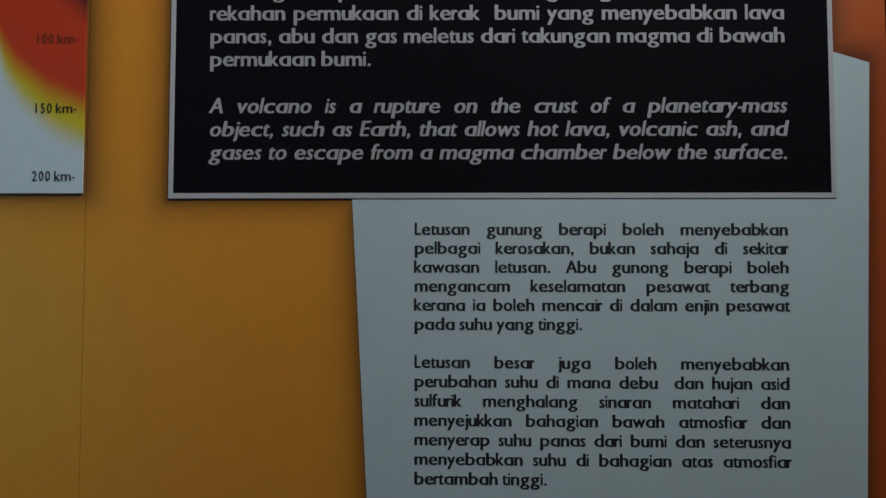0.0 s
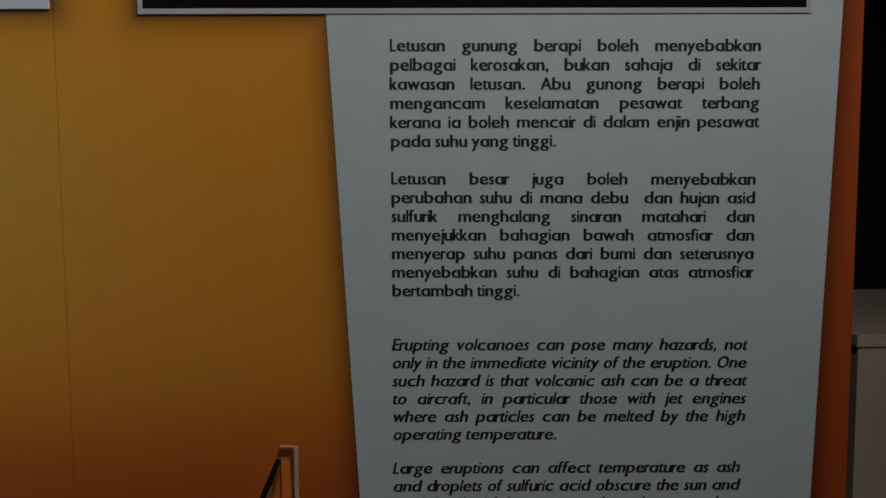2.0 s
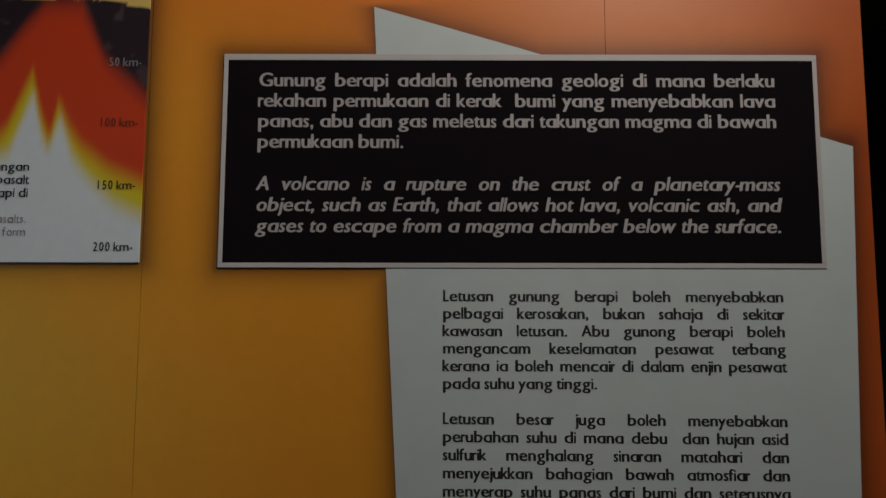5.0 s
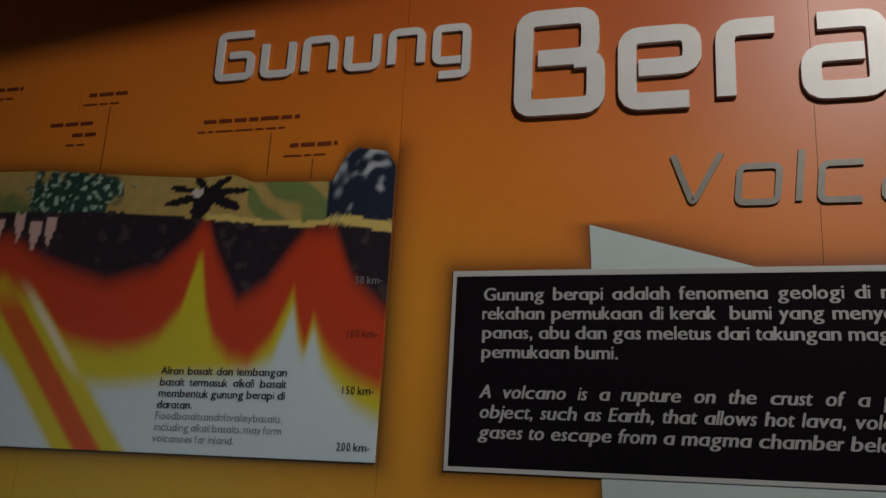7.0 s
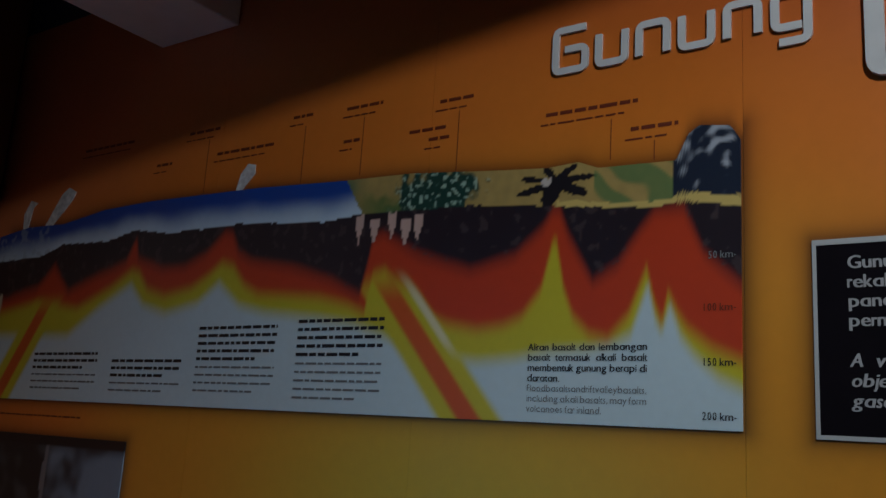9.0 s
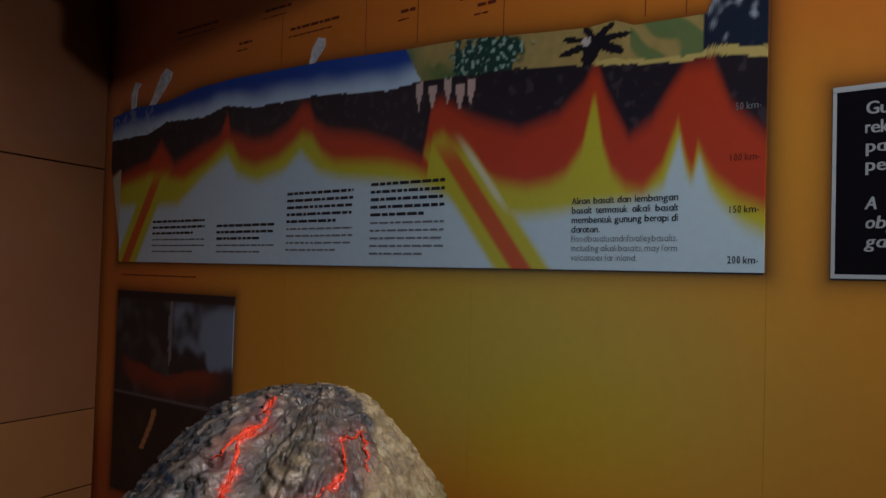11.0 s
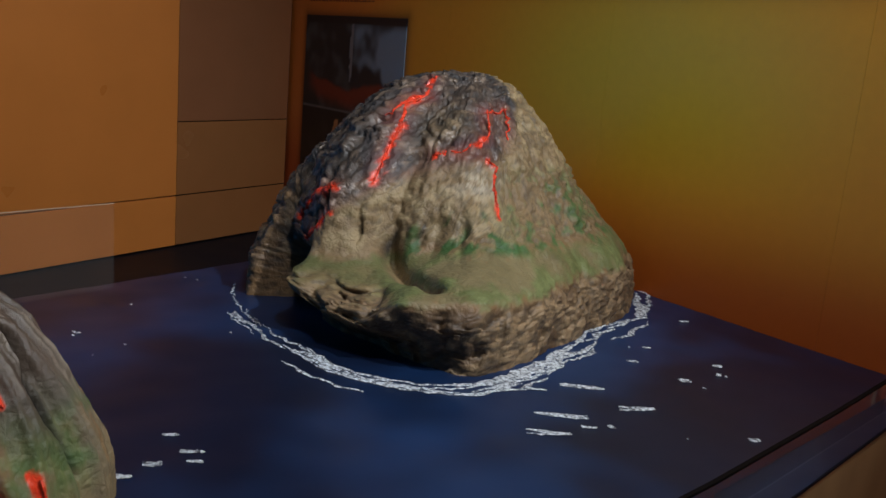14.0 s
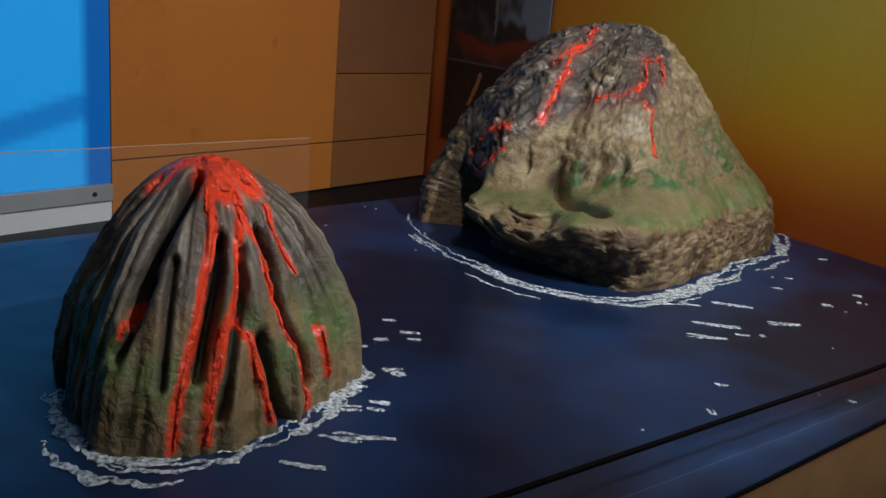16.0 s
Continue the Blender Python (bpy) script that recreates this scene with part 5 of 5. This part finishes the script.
# dabs and streaks on the open water: place and half length
FLECKS = [(-0.086, -0.69, 0.05), (-0.047, -0.751, 0.04), (-0.177, -0.654, 0.02), (-0.051, -0.565, 0.035), (-0.033, -0.684, 0.014), (-0.206, -0.402,
          0.012), (-0.155, -0.576, 0.045), (-0.333, -0.103, 0.012), (-0.125, -0.272, 0.01), (-0.102, -0.39, 0.012), (0.101, -0.874, 0.01), (-0.249, -0.317,
          0.01), (0.202, -0.739, 0.006), (0.103, -0.493, 0.01), (-0.263, -1.2, 0.012), (-0.206, -1.194, 0.018), (-0.197, -1.245, 0.014), (-0.178, -1.201,
          0.012), (-0.184, -1.286, 0.016), (-0.091, -1.282, 0.018), (-0.078, -1.279, 0.012), (-0.009, -1.339, 0.016), (0.004, -1.352, 0.012), (0.064, -1.394,
          0.045), (0.062, -1.424, 0.03), (0.1, -1.48, 0.03), (-0.063, -1.347, 0.02), (-0.012, -1.39, 0.03)]
for x, y, half in FLECKS:
    rows, half = 2, 0.8 * half
    for r in range(rows):
        w, off = 0.95 + rng.uniform(-0.2, 0.2), rng.uniform(-0.004, 0.004)
        pts = [(x + half * t * math.cos(w) + off + 0.006 * noise.noise(Vector((x * 9 + t * 3, y * 9, r))), y + half * t * math.sin(w) - off * r) for t in (-1, -0.7, -0.4, -0.1, 0.2, 0.5, 0.8, 1)]
        strip(verts, faces, pts, 0.0022 + 0.07 * min(half, 0.03) * rng.uniform(0.5, 1.0))
for k in range(34):
    fleck(verts, faces, rng.uniform(-1.0, 0.2), rng.uniform(-1.5, -0.1), rng.choice((0.002, 0.002, 0.003, 0.006)), rng)
me = bpy.data.meshes.new("foam")
me.from_pydata(verts, [], faces)
tagged(linked("foam", me, M_FOAM, sea_table, "white painted foam strokes on the sea", True), kind="stuff")

# ---------------------------------------------------------------- beyond the partition
counter = empty("counter", (1.7, 1.2, 0))
tagged(counter, "beige counter behind the end of the mural wall", "counter")
part("body", box(1.32, 2.6, 0.89, 1.6, 0.0, 0.8995, 0.001), M_BEIGE, counter)
part("top", box(1.315, 2.62, 0.885, 1.62, 0.900, 0.928, 0.002), M_BEIGE, counter)
